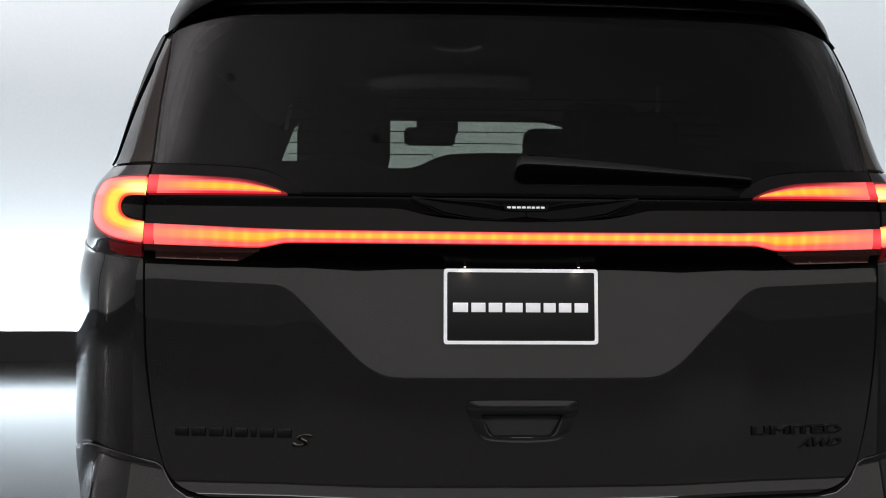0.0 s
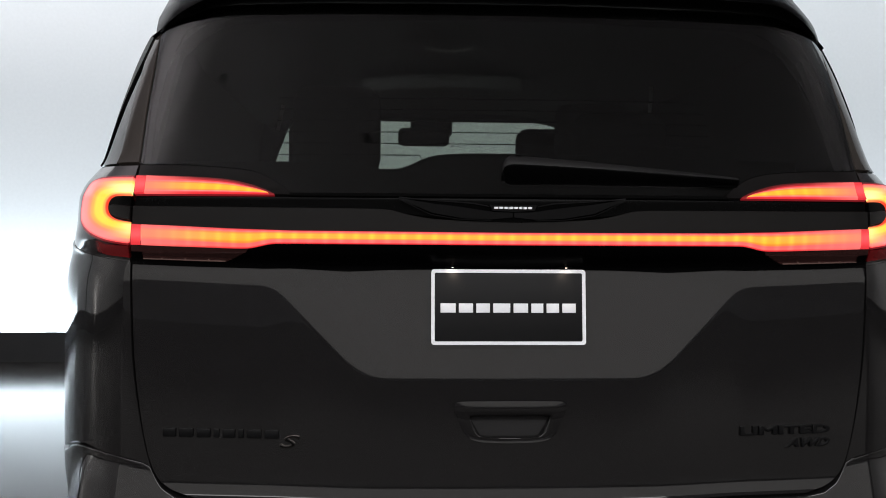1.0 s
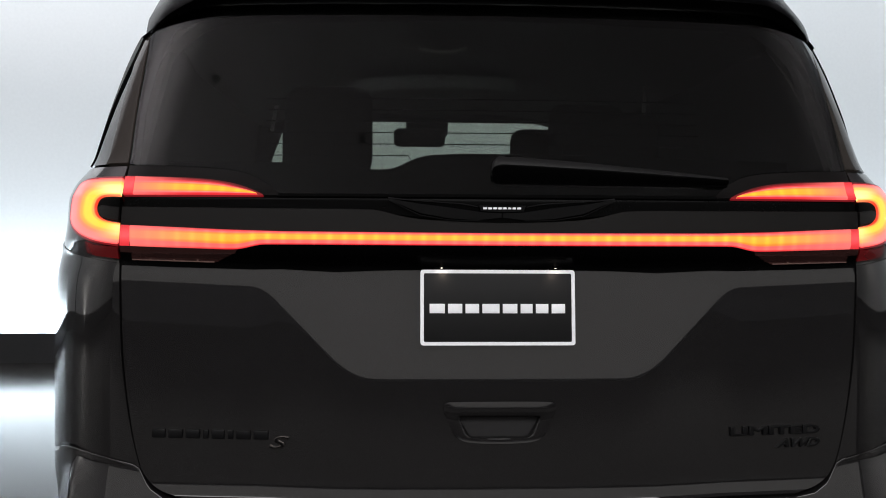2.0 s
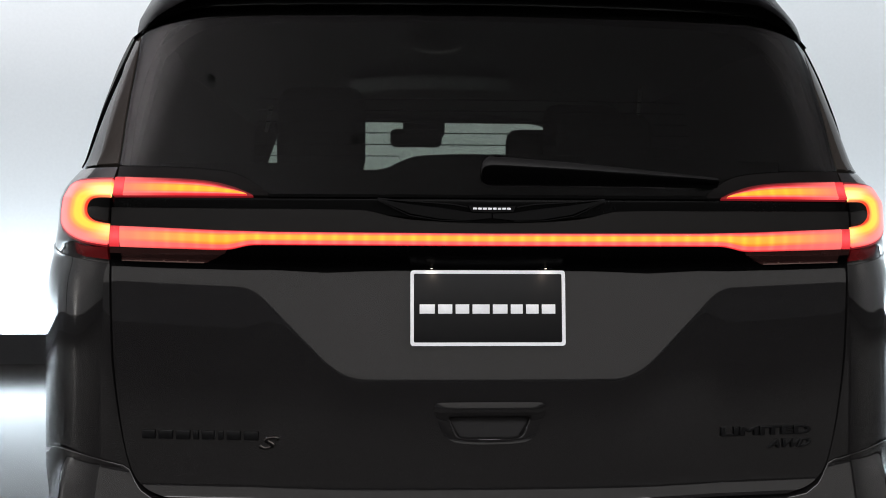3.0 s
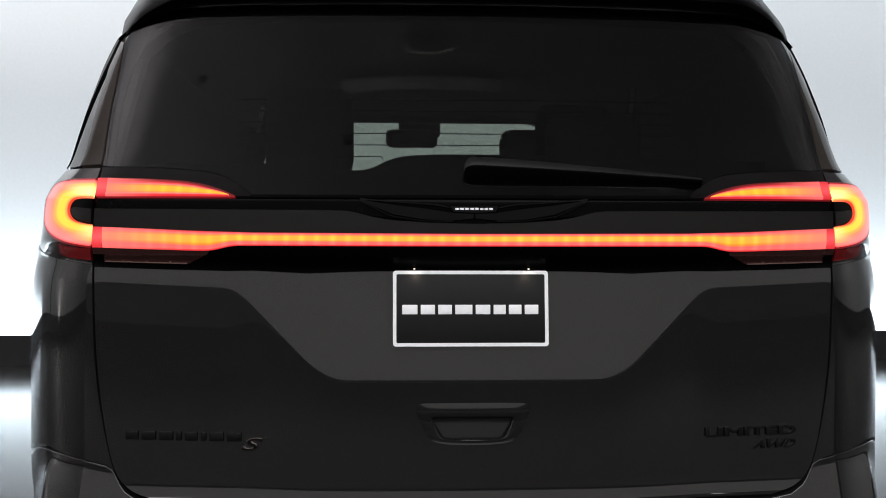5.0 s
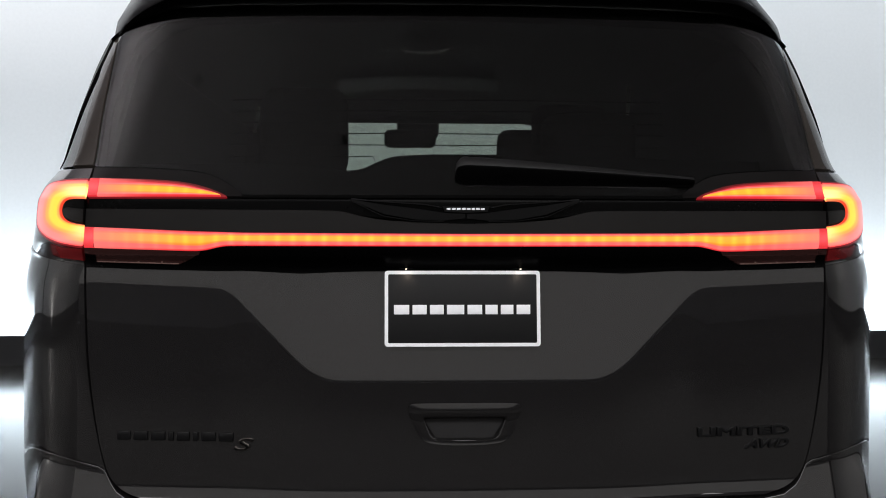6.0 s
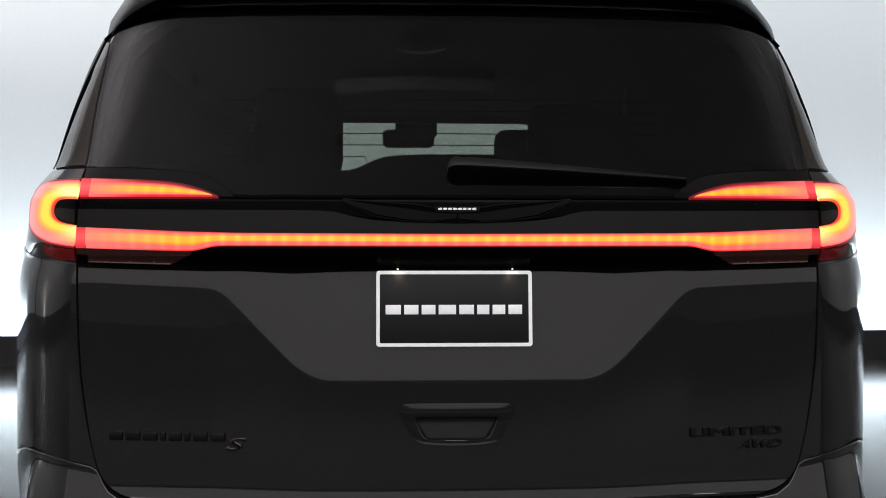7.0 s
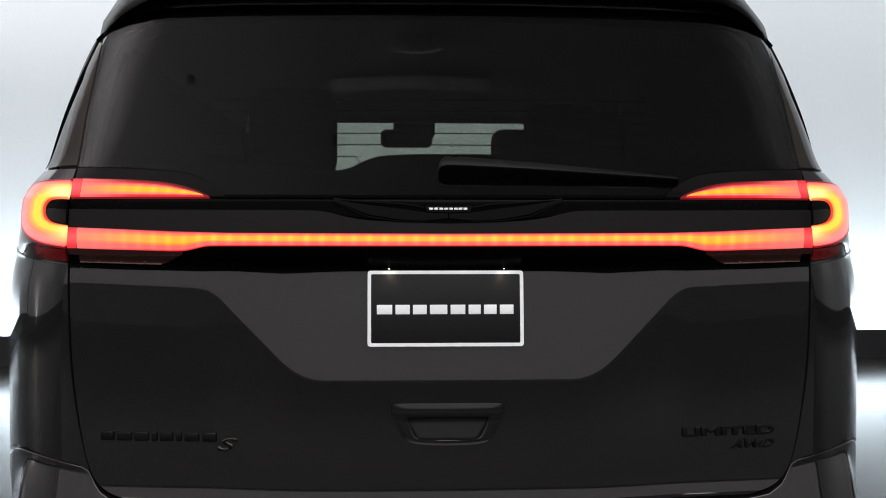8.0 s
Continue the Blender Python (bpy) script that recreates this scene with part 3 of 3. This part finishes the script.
# number plate
plate = part("number_plate", box((.303, .004, .1465), (0, 0, 0), .0015), PLATE, car, "black show plate with a white rim on the liftgate")
plate.matrix_parent_inverse = Matrix.Identity(4)
plate.matrix_basis = pose(-.0035, -.0600, .9533, -6.6, 0, 0) @ Matrix.Scale(.9625, 4)
rim_bm = bmesh.new()
loops = []
for w, h, depth in ((.1525, .0740, -.001), (.1525, .0740, -.0038), (.1457, .0672, -.0038), (.1457, .0672, -.001)):
    r = .006 if w > .15 else .003
    pts = [(cx * (w - r) + r * math.cos(a), cz * (h - r) + r * math.sin(a)) for cx, cz, a0 in ((1, 1, 0), (-1, 1, 90), (-1, -1, 180), (1, -1, 270)) for a in [radians(a0 + k * 15) for k in range(7)]]
    loops.append([rim_bm.verts.new((x, depth, z)) for x, z in pts])
for a, c in zip(loops, loops[1:] + loops[:1]):
    for k in range(28):
        rim_bm.faces.new((a[k], a[(k + 1) % 28], c[(k + 1) % 28], c[k]))
part("plate_rim", rim_bm, WHITE, plate, "white rounded rim", sharp=30)
x = -.1345
for w in (.030, .028, .027, .034, .029, .024, .025, .027):
    part("plate_bar", box((w, .0016, .0185), (x + w / 2, -.0024, -.002), .0008), WHITE, plate, "white printed bar")
    x += w + .0062
for x in (-.110, .107):
    holder = part("plate_lamp", box((.026, .006, .0022), (x, skin(np.array(x), np.array(1.0300), True)[1] - .0035, 1.0280), .0008), SATIN, car, "small lit number plate lamp")
    part("diode", box((.0036, .002, .0012), (x, skin(np.array(x), np.array(1.0300), True)[1] - .0075, 1.0276), .0006), DIODE, holder, "glowing diode")
    data = bpy.data.lights.new("plate_light", "SPOT")
    data.energy, data.color, data.shadow_soft_size, data.spot_size, data.spot_blend = .045, (1.0, .80, .62), .003, radians(100), 1
    new("plate_light", data).matrix_world = look((x, -.078, 1.0285), (x, -.056, .995))

# grip in the liftgate
def closed_outline(poly, n=120):
    p = np.array(rounded(poly, 3, True))
    p = np.vstack((p, p[:1]))
    d = np.concatenate(([0], np.cumsum(np.hypot(*np.diff(p, axis=0).T))))
    t = np.linspace(0, d[-1], n, endpoint=False)
    return np.stack([np.interp(t, d, p[:, k]) for k in (0, 1)], axis=-1)


rim_out = closed_outline([(-.052, .6950), (.054, .6950), (.088, .7055), (.101, .742), (.110, .760), (.109, .7755), (.094, .7785), (-.092, .7785), (-.107, .7755), (-.108, .760), (-.099, .742), (-.085, .7055)])
rim_in = closed_outline([(-.042, .7064), (.045, .7064), (.064, .7105), (.0765, .7455), (.0765, .7460), (-.075, .7460), (-.075, .7455), (-.062, .7105)])
gb, loops = bmesh.new(), []
for f, low, high in ((0, -.002, -.002), (.07, .0018, .0036), (.40, .0010, .0050), (.78, .0010, .0060), (.90, .0010, .0054), (.96, .0002, .0032), (1, -.003, .000), (1, -.024, -.024)):
    ring_pts = rim_out * (1 - f) + rim_in * f
    S, Z = ring_pts[:, 0], ring_pts[:, 1]
    lift = low + (high - low) * np.clip((Z - .742) / .012, 0, 1)
    loops.append([gb.verts.new(v) for v in skin(S, Z) + skin_normal(S, Z) * lift[:, None]])
for a, c in zip(loops, loops[1:]):
    for k in range(120):
        gb.faces.new((a[k], a[(k + 1) % 120], c[(k + 1) % 120], c[k]))
part("grip_pocket", panel([(-.064, .7050), (.066, .7050)], [(-.080, .7490), (.082, .7490)], 30, 10, -.015, .004, .002), POCKET, gate, "dark grey pocket of the grip")
part("grip", gb, PAINT, gate, "painted rim of the hollow liftgate grip", sharp=50)

# letters
def letters(text, height, wide, lean, deep, thin=0.0):
    cu = bpy.data.curves.new("letters", "FONT")
    cu.body, cu.size, cu.extrude, cu.bevel_depth, cu.shear, cu.resolution_u, cu.offset = text, height * 1.42, deep / 2, deep * .25, lean, 3, thin
    ob = bpy.data.objects.new("letters", cu)
    scene.collection.objects.link(ob)
    me = bpy.data.meshes.new_from_object(ob.evaluated_get(bpy.context.evaluated_depsgraph_get()))
    bpy.data.objects.remove(ob)
    bm = bmesh.new()
    bm.from_mesh(me)
    bpy.data.meshes.remove(me)
    xs = [v.co.x for v in bm.verts]
    lo, hi = min(xs), max(xs)
    for v in bm.verts:
        v.co.x = (v.co.x - lo) / (hi - lo) * wide
    return bm


def on_gate(bm, s, z, lift):
    """Bend a flat lettering onto the liftgate, its lower corner at (s, z)."""
    for v in bm.verts:
        S, Z = np.array(s + v.co.x), np.array(z + v.co.y)
        v.co = Vector(skin(S, Z, True) + skin_normal(S, Z, True) * (lift + v.co.z))
    return bm


x = -.664
for w in (.0255, .0275, .027, .010, .024, .010, .027, .0275):
    bar = bmesh.new()
    box((w, .0165, .004), (w / 2, .008, 0), .001, bm=bar)
    part("badge_bar", on_gate(bar, x, .6995, .002), LETTER, gate, "gloss black badge bar")
    x += w + .0068
part("badge_letter", on_gate(letters("S", .0235, .041, .35, .004), -.437, .6835, .002), BRIGHT, gate, "chrome letter badge")
part("badge_inlay", on_gate(letters("S", .0235, .0390, .35, .004, -.0013), -.436, .690 - .0065, .0030), BADGE, gate, "gloss black inlay of the letter badge")
part("badge_word", on_gate(letters("LIMITED", .0160, .192, 0, .004), .459, .7015, .002), LETTER, gate, "black lettered badge")
part("badge_word", on_gate(letters("AWD", .0160, .096, .35, .004), .555, .6755, .002), LETTER, gate, "black lettered badge")

# corner lamps, pillars and quarter panels
BUMP_TOP = both([(0, .576), (.600, .577), (.640, .584), (.668, .602), (.681, .620), (.689, .638), (.702, .646), (.754, .657), (.81, .664), (.85, .666), (.89, .665), (.92, .658), (.955, .643), (.99, .635), (1.50, .66)])


def over_bumper(S, Z):
    """Draw the foot of a quarter panel to the gap above the bumper."""
    a = np.abs(S)
    line = np.interp(a, [.694, 1.52], [.632, .70])
    gap = -.0012 + .0066 * np.clip((a - .80) / .05, 0, 1)
    top = np.interp(a, [p[0] for p in BUMP_TOP], [p[1] for p in BUMP_TOP]) + gap
    return S, Z + (top - line) * np.clip((.86 - Z) / .22, 0, 1)


SIDE_EDGE = [to_seam(1.032, .0012)] + [(s + .0038, z) for s, z in rounded(EDGE) if .632 < z < 1.03]
for flip in (1, -1):
    turn = (lambda p: p) if flip > 0 else mirror
    lamp = part("corner_lamp", panel(turn([to_seam(1.028, .0028), (.788, 1.034), (.826, 1.040), (.90, 1.050), (1.00, 1.062)]), turn([to_seam(1.222, .0028), (.80, 1.2225), (.86, 1.2225), (.92, 1.222), (1.00, 1.216)]), 60, 40, -.003, .03, .004), LAMPCASE, car, "wrap-round corner tail lamp in a gloss black housing")
    inner = rounded([to_seam(1.1605, .0035), (.752, 1.1612), (.770, 1.1592), (.783, 1.1525), (.7885, 1.1420), (.7885, 1.1320), (.783, 1.1225), (.768, 1.1150), (.750, 1.1115), to_seam(1.1090, .0035)], 2)
    outer = rounded([to_seam(1.1940, .0035), (.766, 1.1940), (.806, 1.1932), (.847, 1.1905), (.872, 1.1832), (.882, 1.1710), (.889, 1.1580), (.895, 1.1420), (.899, 1.1260), (.896, 1.1120), (.878, 1.1010), (.852, 1.0905), (.824, 1.0825), (.795, 1.0765), (.766, 1.0725), to_seam(1.0692, .0035)], 2)
    rim = rounded([to_seam(1.1978, .0035), (.768, 1.1978), (.810, 1.1970), (.853, 1.1943), (.881, 1.1865), (.893, 1.1720), (.900, 1.1580), (.906, 1.1420), (.910, 1.1250), (.907, 1.1090), (.886, 1.0970), (.857, 1.0862), (.827, 1.0780), (.796, 1.0720), (.766, 1.0682), to_seam(1.0648, .0035)], 2)
    part("lens_halo", panel(turn(outer), turn(rim), 80, 6, .002, .004, .001), GLOW, lamp, "dim red halo painted round the corner lens")
    part("lit_lens", panel(turn(inner), turn(outer), 90, 30, .003, .004, .0015), CLAMP, lamp, "lit amber and red C-shaped lens")
    nose = rounded([to_seam(1.1590, .0035), (.751, 1.1597), (.768, 1.1578), (.7805, 1.1513), (.7855, 1.1415), (.7855, 1.1325), (.7805, 1.1240), (.767, 1.1167), (.749, 1.1130), to_seam(1.1105, .0035)], 2)
    half = len(nose) // 2
    part("tongue", panel(turn(nose[:half - 1:-1]), turn(nose[:half]), 30, 14, .000, .004, .002), GLOSS, lamp, "gloss black tongue of trim")
    part("tongue_inlay", panel(turn(rounded([to_seam(1.1125, .0035), (.748, 1.1150), (.766, 1.1188), (.777, 1.1250), (.7815, 1.1340)], 2)), turn(rounded([to_seam(1.1395, .0035), (.750, 1.1415), (.770, 1.1430), (.7800, 1.1410), (.7818, 1.1350)], 2)), 24, 10, .0022, .01, .002), SHADE_GREY, lamp, "smoked grey inlay of the tongue")
    part("red_lens", panel(turn([to_seam(1.0400, .0035), (.788, 1.0445), (.815, 1.0505)]), turn([to_seam(1.0640, .0035), (.790, 1.0660), (.822, 1.0720)]), 16, 6, .001, .02, .002), RED, lamp, "unlit deep red lens")
    hs, tall = np.linspace(1.2262, 1.512, 24), np.linspace(1.2262, 1.548, 28)
    near = [to_seam(z, .0030) for z in tall]
    edge_s = lambda z: float(np.interp(z, [1.22, 1.28, 1.335, 1.40, 1.455, 1.512], [1.000, .940, .892, .845, .803, .785]))
    far = [(min(.800 + .2 * max(0, 1.25 - z), edge_s(z) - .001), z) for z in tall]
    part("pillar_seal", panel(turn([to_seam(z, -.0046) for z in hs]), turn([to_seam(z, .0045) for z in hs]), 30, 4, -.0035, .02, .0004), SEAM, car, "black rubber seal beside the rear window")
    part("pillar", panel(turn(near), turn(far), 40, 14, -.001, .02, .002), PILLAR, car, "gloss black rear pillar")
    low = [z for z in tall if z < 1.452]
    part("quarter_window", panel(turn([(f[0] + .002, f[1]) for f in far if f[1] < 1.452]), turn([(edge_s(z), z) for z in low]), 30, 12, -.003, .005, .001), SIDEGLASS, car, "dark tinted quarter window glass")
    part("pillar_trim", panel(turn([(edge_s(z), z) for z in hs]), turn([(float(np.interp(z, [1.22, 1.512], [1.066, 1.020])), z) for z in hs]), 30, 16, .002, .03, .003), SATIN, car, "satin black edge trim of the quarter window")
    quarter = panel(turn(SIDE_EDGE), turn([(1.62, 1.13), (1.62, 1.0), (1.55, .85), (1.52, .70)]), 90, 80, 0, .02, .0013, warp=over_bumper)
    part("quarter_panel", quarter, PAINT, car, "dark grey metallic rear quarter panel", sharp=60)

    # side of the body, sills, doors and side windows
    part("side_panel", panel(turn([(1.56, .33), (2.30, .33), (3.4, .33), (4.55, .33)]), turn([(1.56, 1.135), (2.30, 1.135), (3.4, 1.12), (4.75, 1.08)]), 60, 30, -.001, .03, .004), PAINT, car, "dark grey metallic body side")
    part("front_wing", panel(turn([(4.56, .33), (5.35, .33), (5.95, .35)]), turn([(4.76, 1.08), (5.35, .98), (5.95, .86)]), 60, 20, -.001, .03, .004), PAINT, car, "dark grey metallic front wing")
    for a, b, c, d in ((1.07, 2.05, 1.02, 1.98), (2.10, 3.12, 2.03, 3.05), (3.18, 4.60, 3.11, 3.72)):
        part("side_window", panel(turn([(a, 1.15), (b, 1.14)]), turn([(c, 1.53), (d, 1.535)]), 24, 14, 0, .005, .001), SIDEGLASS, car, "dark tinted side window")
    # opaque dark sheet added inside the side windows to keep their light out
    part("light_block", panel(turn([(.98, 1.12), (4.30, 1.12)]), turn([(.96, 1.605), (3.66, 1.605)]), 40, 8, -.05, .004, .001), CABIN, car, "unseen dark sheet added to block light from the side windows")
    part("side_rail", panel(turn([(.95, 1.525), (2.6, 1.53), (3.74, 1.53)]), turn([(.95, 1.575), (2.6, 1.58), (3.68, 1.58)]), 40, 6, .001, .03, .003), SATIN, car, "satin black roof side rail")
    for a, b, c, d in ((2.05, 2.10, 1.98, 2.03), (3.12, 3.18, 3.05, 3.11)):
        part("door_pillar", panel(turn([(a, 1.14), (b, 1.14)]), turn([(c, 1.54), (d, 1.54)]), 4, 10, -.002, .03, .003), GLOSS, car, "gloss black door pillar")
    for y in (1.0, 4.09):
        side = 1 if flip > 0 else -1
        wheel = new("wheel")
        wheel.parent = car
        wheel.location = (side * .80, y, .365)
        part("tyre", ring([(.23, -.12), (.34, -.12), (.362, -.09), (.365, 0), (.362, .09), (.34, .12), (.23, .12)]), TYRE, wheel, "black rubber tyre")
        rim = ring([(.02, side * .10), (.06, side * .105), (.20, side * .085), (.228, side * .118), (.235, side * .11), (.235, -side * .11)])
        for k in range(10):
            a = 2 * math.pi * k / 10
            box((.02, .03, .17), (side * .100, -.135 * math.sin(a), .135 * math.cos(a)), .006, (math.degrees(a), 0, 0), 2, rim)
        part("rim", rim, RIM, wheel, "dark alloy rim")

# bumper, roof, bonnet, windscreen


def bumper():
    """A shelf under the liftgate that rises round the corners, where it swells and tucks in towards the ground."""
    top = resample(np.array(BUMP_TOP), np.linspace(0, 1, 200))
    down = np.concatenate(([0, .0006, .0015, .003], np.linspace(.005, .34, 70)))
    S = np.repeat(top[None, :, 0], len(down), 0)
    Z = np.maximum(top[None, :, 1] - down[:, None], .26)
    level = np.full(S.shape, .70)
    N = skin_normal(S, level)
    N[..., 2] = 0
    P = skin(S, level)
    P[..., 2] = Z
    d = down[:, None]
    fall = np.interp(np.abs(S), [0, .60, .703, .75, .795, .85, .885, .905, .92, .95], [.588, .606, .634, .642, .645, .640, .626, .604, .57, .50]) - Z
    side, turn_in = np.clip((np.abs(S) - .78) / .30, 0, 1), np.clip((np.abs(S) - .93) / .14, 0, 1)
    side, turn_in = side * side * (3 - 2 * side), turn_in * turn_in * (3 - 2 * turn_in)
    tuck = -4.2 * np.clip(d - .022, 0, .085) ** 2 - .5 * np.clip(d - .107, 0, 1)
    flare = .24 * .005 * np.log1p(np.exp(np.clip(np.minimum(fall, .13) / .005, -30, 40))) - .3 * np.clip(fall - .13, 0, 1)
    depth = -.0012 * np.exp(-d / .0010) + flare * (1 - side) + tuck * turn_in
    front = P + N * depth[..., None]
    x = np.abs(P[..., 0])
    flat, turned = .0150 + .50 * (x - .736), .0600 + 2.6 * (x - .826)
    face = .006 * np.logaddexp(flat / .006, turned / .006)
    within = np.clip((.656 - Z) / .055, 0, 1) * np.clip((x - .748) / .03, 0, 1)
    front[..., 1] -= np.clip(P[..., 1] - face, 0, .06) * within * (P[..., 1] < .30)
    return closed(front[::-1], (P - N * .06)[::-1])


part("rear_bumper", bumper(), PAINT, car, "dark grey metallic rear bumper", sharp=60)
part("front_bumper", panel(both([(5.96, .33), (6.35, .33)])[:2], both([(5.96, .86), (6.35, .86)])[:2], 10, 10, 0, .03, .004), PAINT, car)
nose = np.array([[(x, 5.07 - .5 * (abs(x) / .95) ** 2.6 - max(0, z - .62) * .35, z) for x in np.linspace(-.90, .90, 30)] for z in np.linspace(.28, .90, 14)])
part("front_fascia", sheet(nose, .04), PAINT, car, "dark grey front fascia")
bonnet = np.array([[(x * (1 - .10 * t), 4.00 + .98 * t - .38 * t * (abs(x) / .86) ** 2.6, 1.085 - .19 * t ** 1.6 - .05 * (abs(x) / .86) ** 3) for x in np.linspace(-.86, .86, 30)] for t in np.linspace(0, 1, 16)])
part("bonnet", sheet(bonnet, -.03), PAINT, car, "dark grey metallic bonnet")
def roof_at(t, u, drop):
    y = .40 + 2.68 * t
    w = .785 - .07 * max(0, (t - .75) / .25) ** 2 - .085 * max(0, 1 - (y - .4) / .5) ** 2
    crown = 1.762 - .09 * max(0, .35 - t) ** 2 / .12 - .10 * max(0, t - .45) ** 2 / .30
    edge = 1.552
    z = edge + (crown - edge) * (1 - abs(u) ** 3.2)
    return (w * u, y, z - drop)
us = np.sin(np.linspace(-math.pi / 2, math.pi / 2, 44))
part("roof", sheet(np.array([[roof_at(t, u, 0) for u in us] for t in np.linspace(0, 1, 30)]), .02), PAINT, car, "dark grey metallic roof", sharp=60)
part("headliner", sheet(np.array([[roof_at(t, u * .97, .024 + .031 * (1 - abs(u))) for u in us] for t in np.linspace(.03, 1, 20)]), .02), LINER, car, "grey fabric headliner")
screen = np.array([[((.83 - .16 * v) * u, 4.02 - 1.00 * v - .16 * abs(u) ** 2.2, 1.09 + .535 * v) for u in np.linspace(-1, 1, 30)] for v in np.linspace(0, 1, 14)])
part("windscreen", sheet(screen, .006), SCREEN, car, "clear windscreen")
for side in (-1, 1):
    post = np.array([[(side * (float(np.interp(v, [0, .5, .62, .85, 1], [.83, .77, .744, .668, .62])) * (1 - k) + (.905 - .16 * v) * k), 4.02 - 1.00 * v - .16 - .05 * k, 1.09 + .535 * v) for k in (0, .5, 1)] for v in np.linspace(0, 1, 12)])
    part("front_pillar", sheet(post, .05), GLOSS, car, "gloss black front pillar")

# roof spoiler over the rear window: it overhangs the glass, so that its underside shows
sp = []
for s in np.linspace(-.784, .784, 120):
    a = abs(s)
    zt = np.interp(a, [0, .44, .55, .62, .69, .735, .784], [1.5350, 1.5345, 1.5315, 1.5250, 1.5145, 1.5060, 1.4975])
    over = np.clip((.785 - a) / .20, 0, 1) ** .8
    hang, rise, zt = .034 * over, .003 + .016 * over, zt + .0195 * over
    x, y = skin(np.array(s), np.array(zt))[:2]
    sp.append([(x, y + .03, zt + .012), (x, y + .004, zt + .001), (x, y - .003, zt), (x * .998, y - .5 * hang, zt + .35 * rise), (x * .995, y - hang, zt + rise), (x * .994, y - hang + .001, zt + rise + .006),
               (x * .998, y - hang + .012, zt + rise + .016), (x * .996, y + .03, zt + rise + .045), (x * .985, y + .10, zt + .10 + .03 * (1 - (a / .78) ** 3)), (x * .95, y + .30, 1.625 + .085 * (1 - (a / .80) ** 3))])
part("spoiler", sheet(np.array(sp), -.006), GLOSS, car, "gloss black roof spoiler over the rear window", sharp=50)

part("gate_header", panel(both([(0, 1.560), (.60, 1.550), (.66, 1.520), (.715, 1.485), (.80, 1.440)]), both([(0, 1.64), (.60, 1.64), (.735, 1.62), (.80, 1.60)]), 60, 8, -.03, .02, .003), CABIN, car, "dark inner header above the rear window")

part("glass_border", panel(both([(0, 1.535), (.50, 1.533), (.60, 1.524), (.66, 1.512), (.712, 1.495), (.757, 1.480)]), both([(0, 1.562), (.557, 1.558), (.66, 1.551), (.72, 1.542), (.775, 1.535)]), 120, 6, -.0085, .003, .0005), SEAM, window, "black printed border of the rear window")

# inner trim of the rear pillars
for flip in (1, -1):
    turn = (lambda p: p) if flip > 0 else mirror
    part("pillar_lining", panel(turn([(.745, 1.20), (1.08, 1.20)]), turn([(.70, 1.60), (1.05, 1.62)]), 16, 16, -.04, .008, .002), CABIN, car, "dark inner trim of the rear pillar")
    part("glass_border", panel(turn([(.704, 1.2250), (.712, 1.335), (.700, 1.42), (.675, 1.490), (.660, 1.515)]), turn([to_seam(z, .004) for z in (1.225, 1.30, 1.36, 1.42, 1.50, 1.545)]), 40, 6, -.0085, .003, .0005), SEAM, window, "black printed border of the rear window")

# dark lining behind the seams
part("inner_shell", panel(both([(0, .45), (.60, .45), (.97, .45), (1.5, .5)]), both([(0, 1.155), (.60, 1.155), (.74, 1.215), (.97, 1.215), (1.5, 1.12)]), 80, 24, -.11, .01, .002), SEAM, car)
part("underbody", box((1.70, 4.7, .12), (0, 2.45, .30), .04), SEAM, car, "dark underbody")
part("cabin_floor", box((1.62, 3.9, .05), (0, 2.2, .48), .01), CABIN, car, "dark carpet floor")
part("dashboard", box((1.45, .55, .35), (0, 3.62, .93), .08), CABIN, car, "black dashboard")

# seats
def seat(x, y, wide, base, top, head_low, head_top, head_wide, shift=0.0, bench=False):
    ob = new("seat")
    ob.parent = car
    ob.location = (x, y, 0)
    part("cushion", box((wide, .50, .16), (0, .28, base), .05), LEATHER, ob)
    part("backrest", box((wide, .13, top - base), (0, 0, (top + base) / 2), .05, (-8, 0, 0)), LEATHER, ob)
    part("headrest", box((head_wide, .10, head_top - head_low), (shift, -.03, (head_top + head_low) / 2), .045), LEATHER, ob, "padded black headrest")
    for k in (-.06, .06):
        part("headrest_post", box((.012, .012, .12), (shift + k, -.03, head_low - .03), .004), CHROME, ob)
    return ob


seat(-0.367, .78, .46, .70, 1.19, 1.225, 1.46, .226, .012)
seat(0.383, .78, .46, .70, 1.19, 1.225, 1.40, .25)
seat(-0.404, 1.52, .48, .68, 1.20, 1.23, 1.44, .234, -.012)
seat(0.459, 1.52, .48, .68, 1.20, 1.23, 1.50, .25)
seat(-0.438, 2.14, .50, .66, 1.22, 1.25, 1.46, .23, .015)
seat(0.414, 2.14, .50, .66, 1.22, 1.25, 1.466, .26)

# inside mirror under the windscreen header
glass_mirror = part("inside_mirror", box((.247, .06, .088), (-.020, 3.20, 1.509), .04, (0, 0, 0), 6), SATIN, car, "black inside mirror")
part("mirror_mount", box((.200, .08, .13), (.018, 3.24, 1.579), .02), SATIN, glass_mirror)
part("header_trim", box((1.30, .10, .08), (0, 3.05, 1.612), .02), LINER, car, "grey windscreen header trim")

# pale strips added beside the seats; their colour paints the glints behind the rear window
for x, y, low, high, wide, lean in ((-.570, 1.60, 1.408, 1.496, .013, 11), (.679, 1.60, 1.477, 1.574, .013, 4)):
    part("glint_strip", box((wide, .003, high - low), (x, y, (low + high) / 2), .001, (0, lean, 0)), GLINT, car, "pale strip painted as a glint beside the seats")
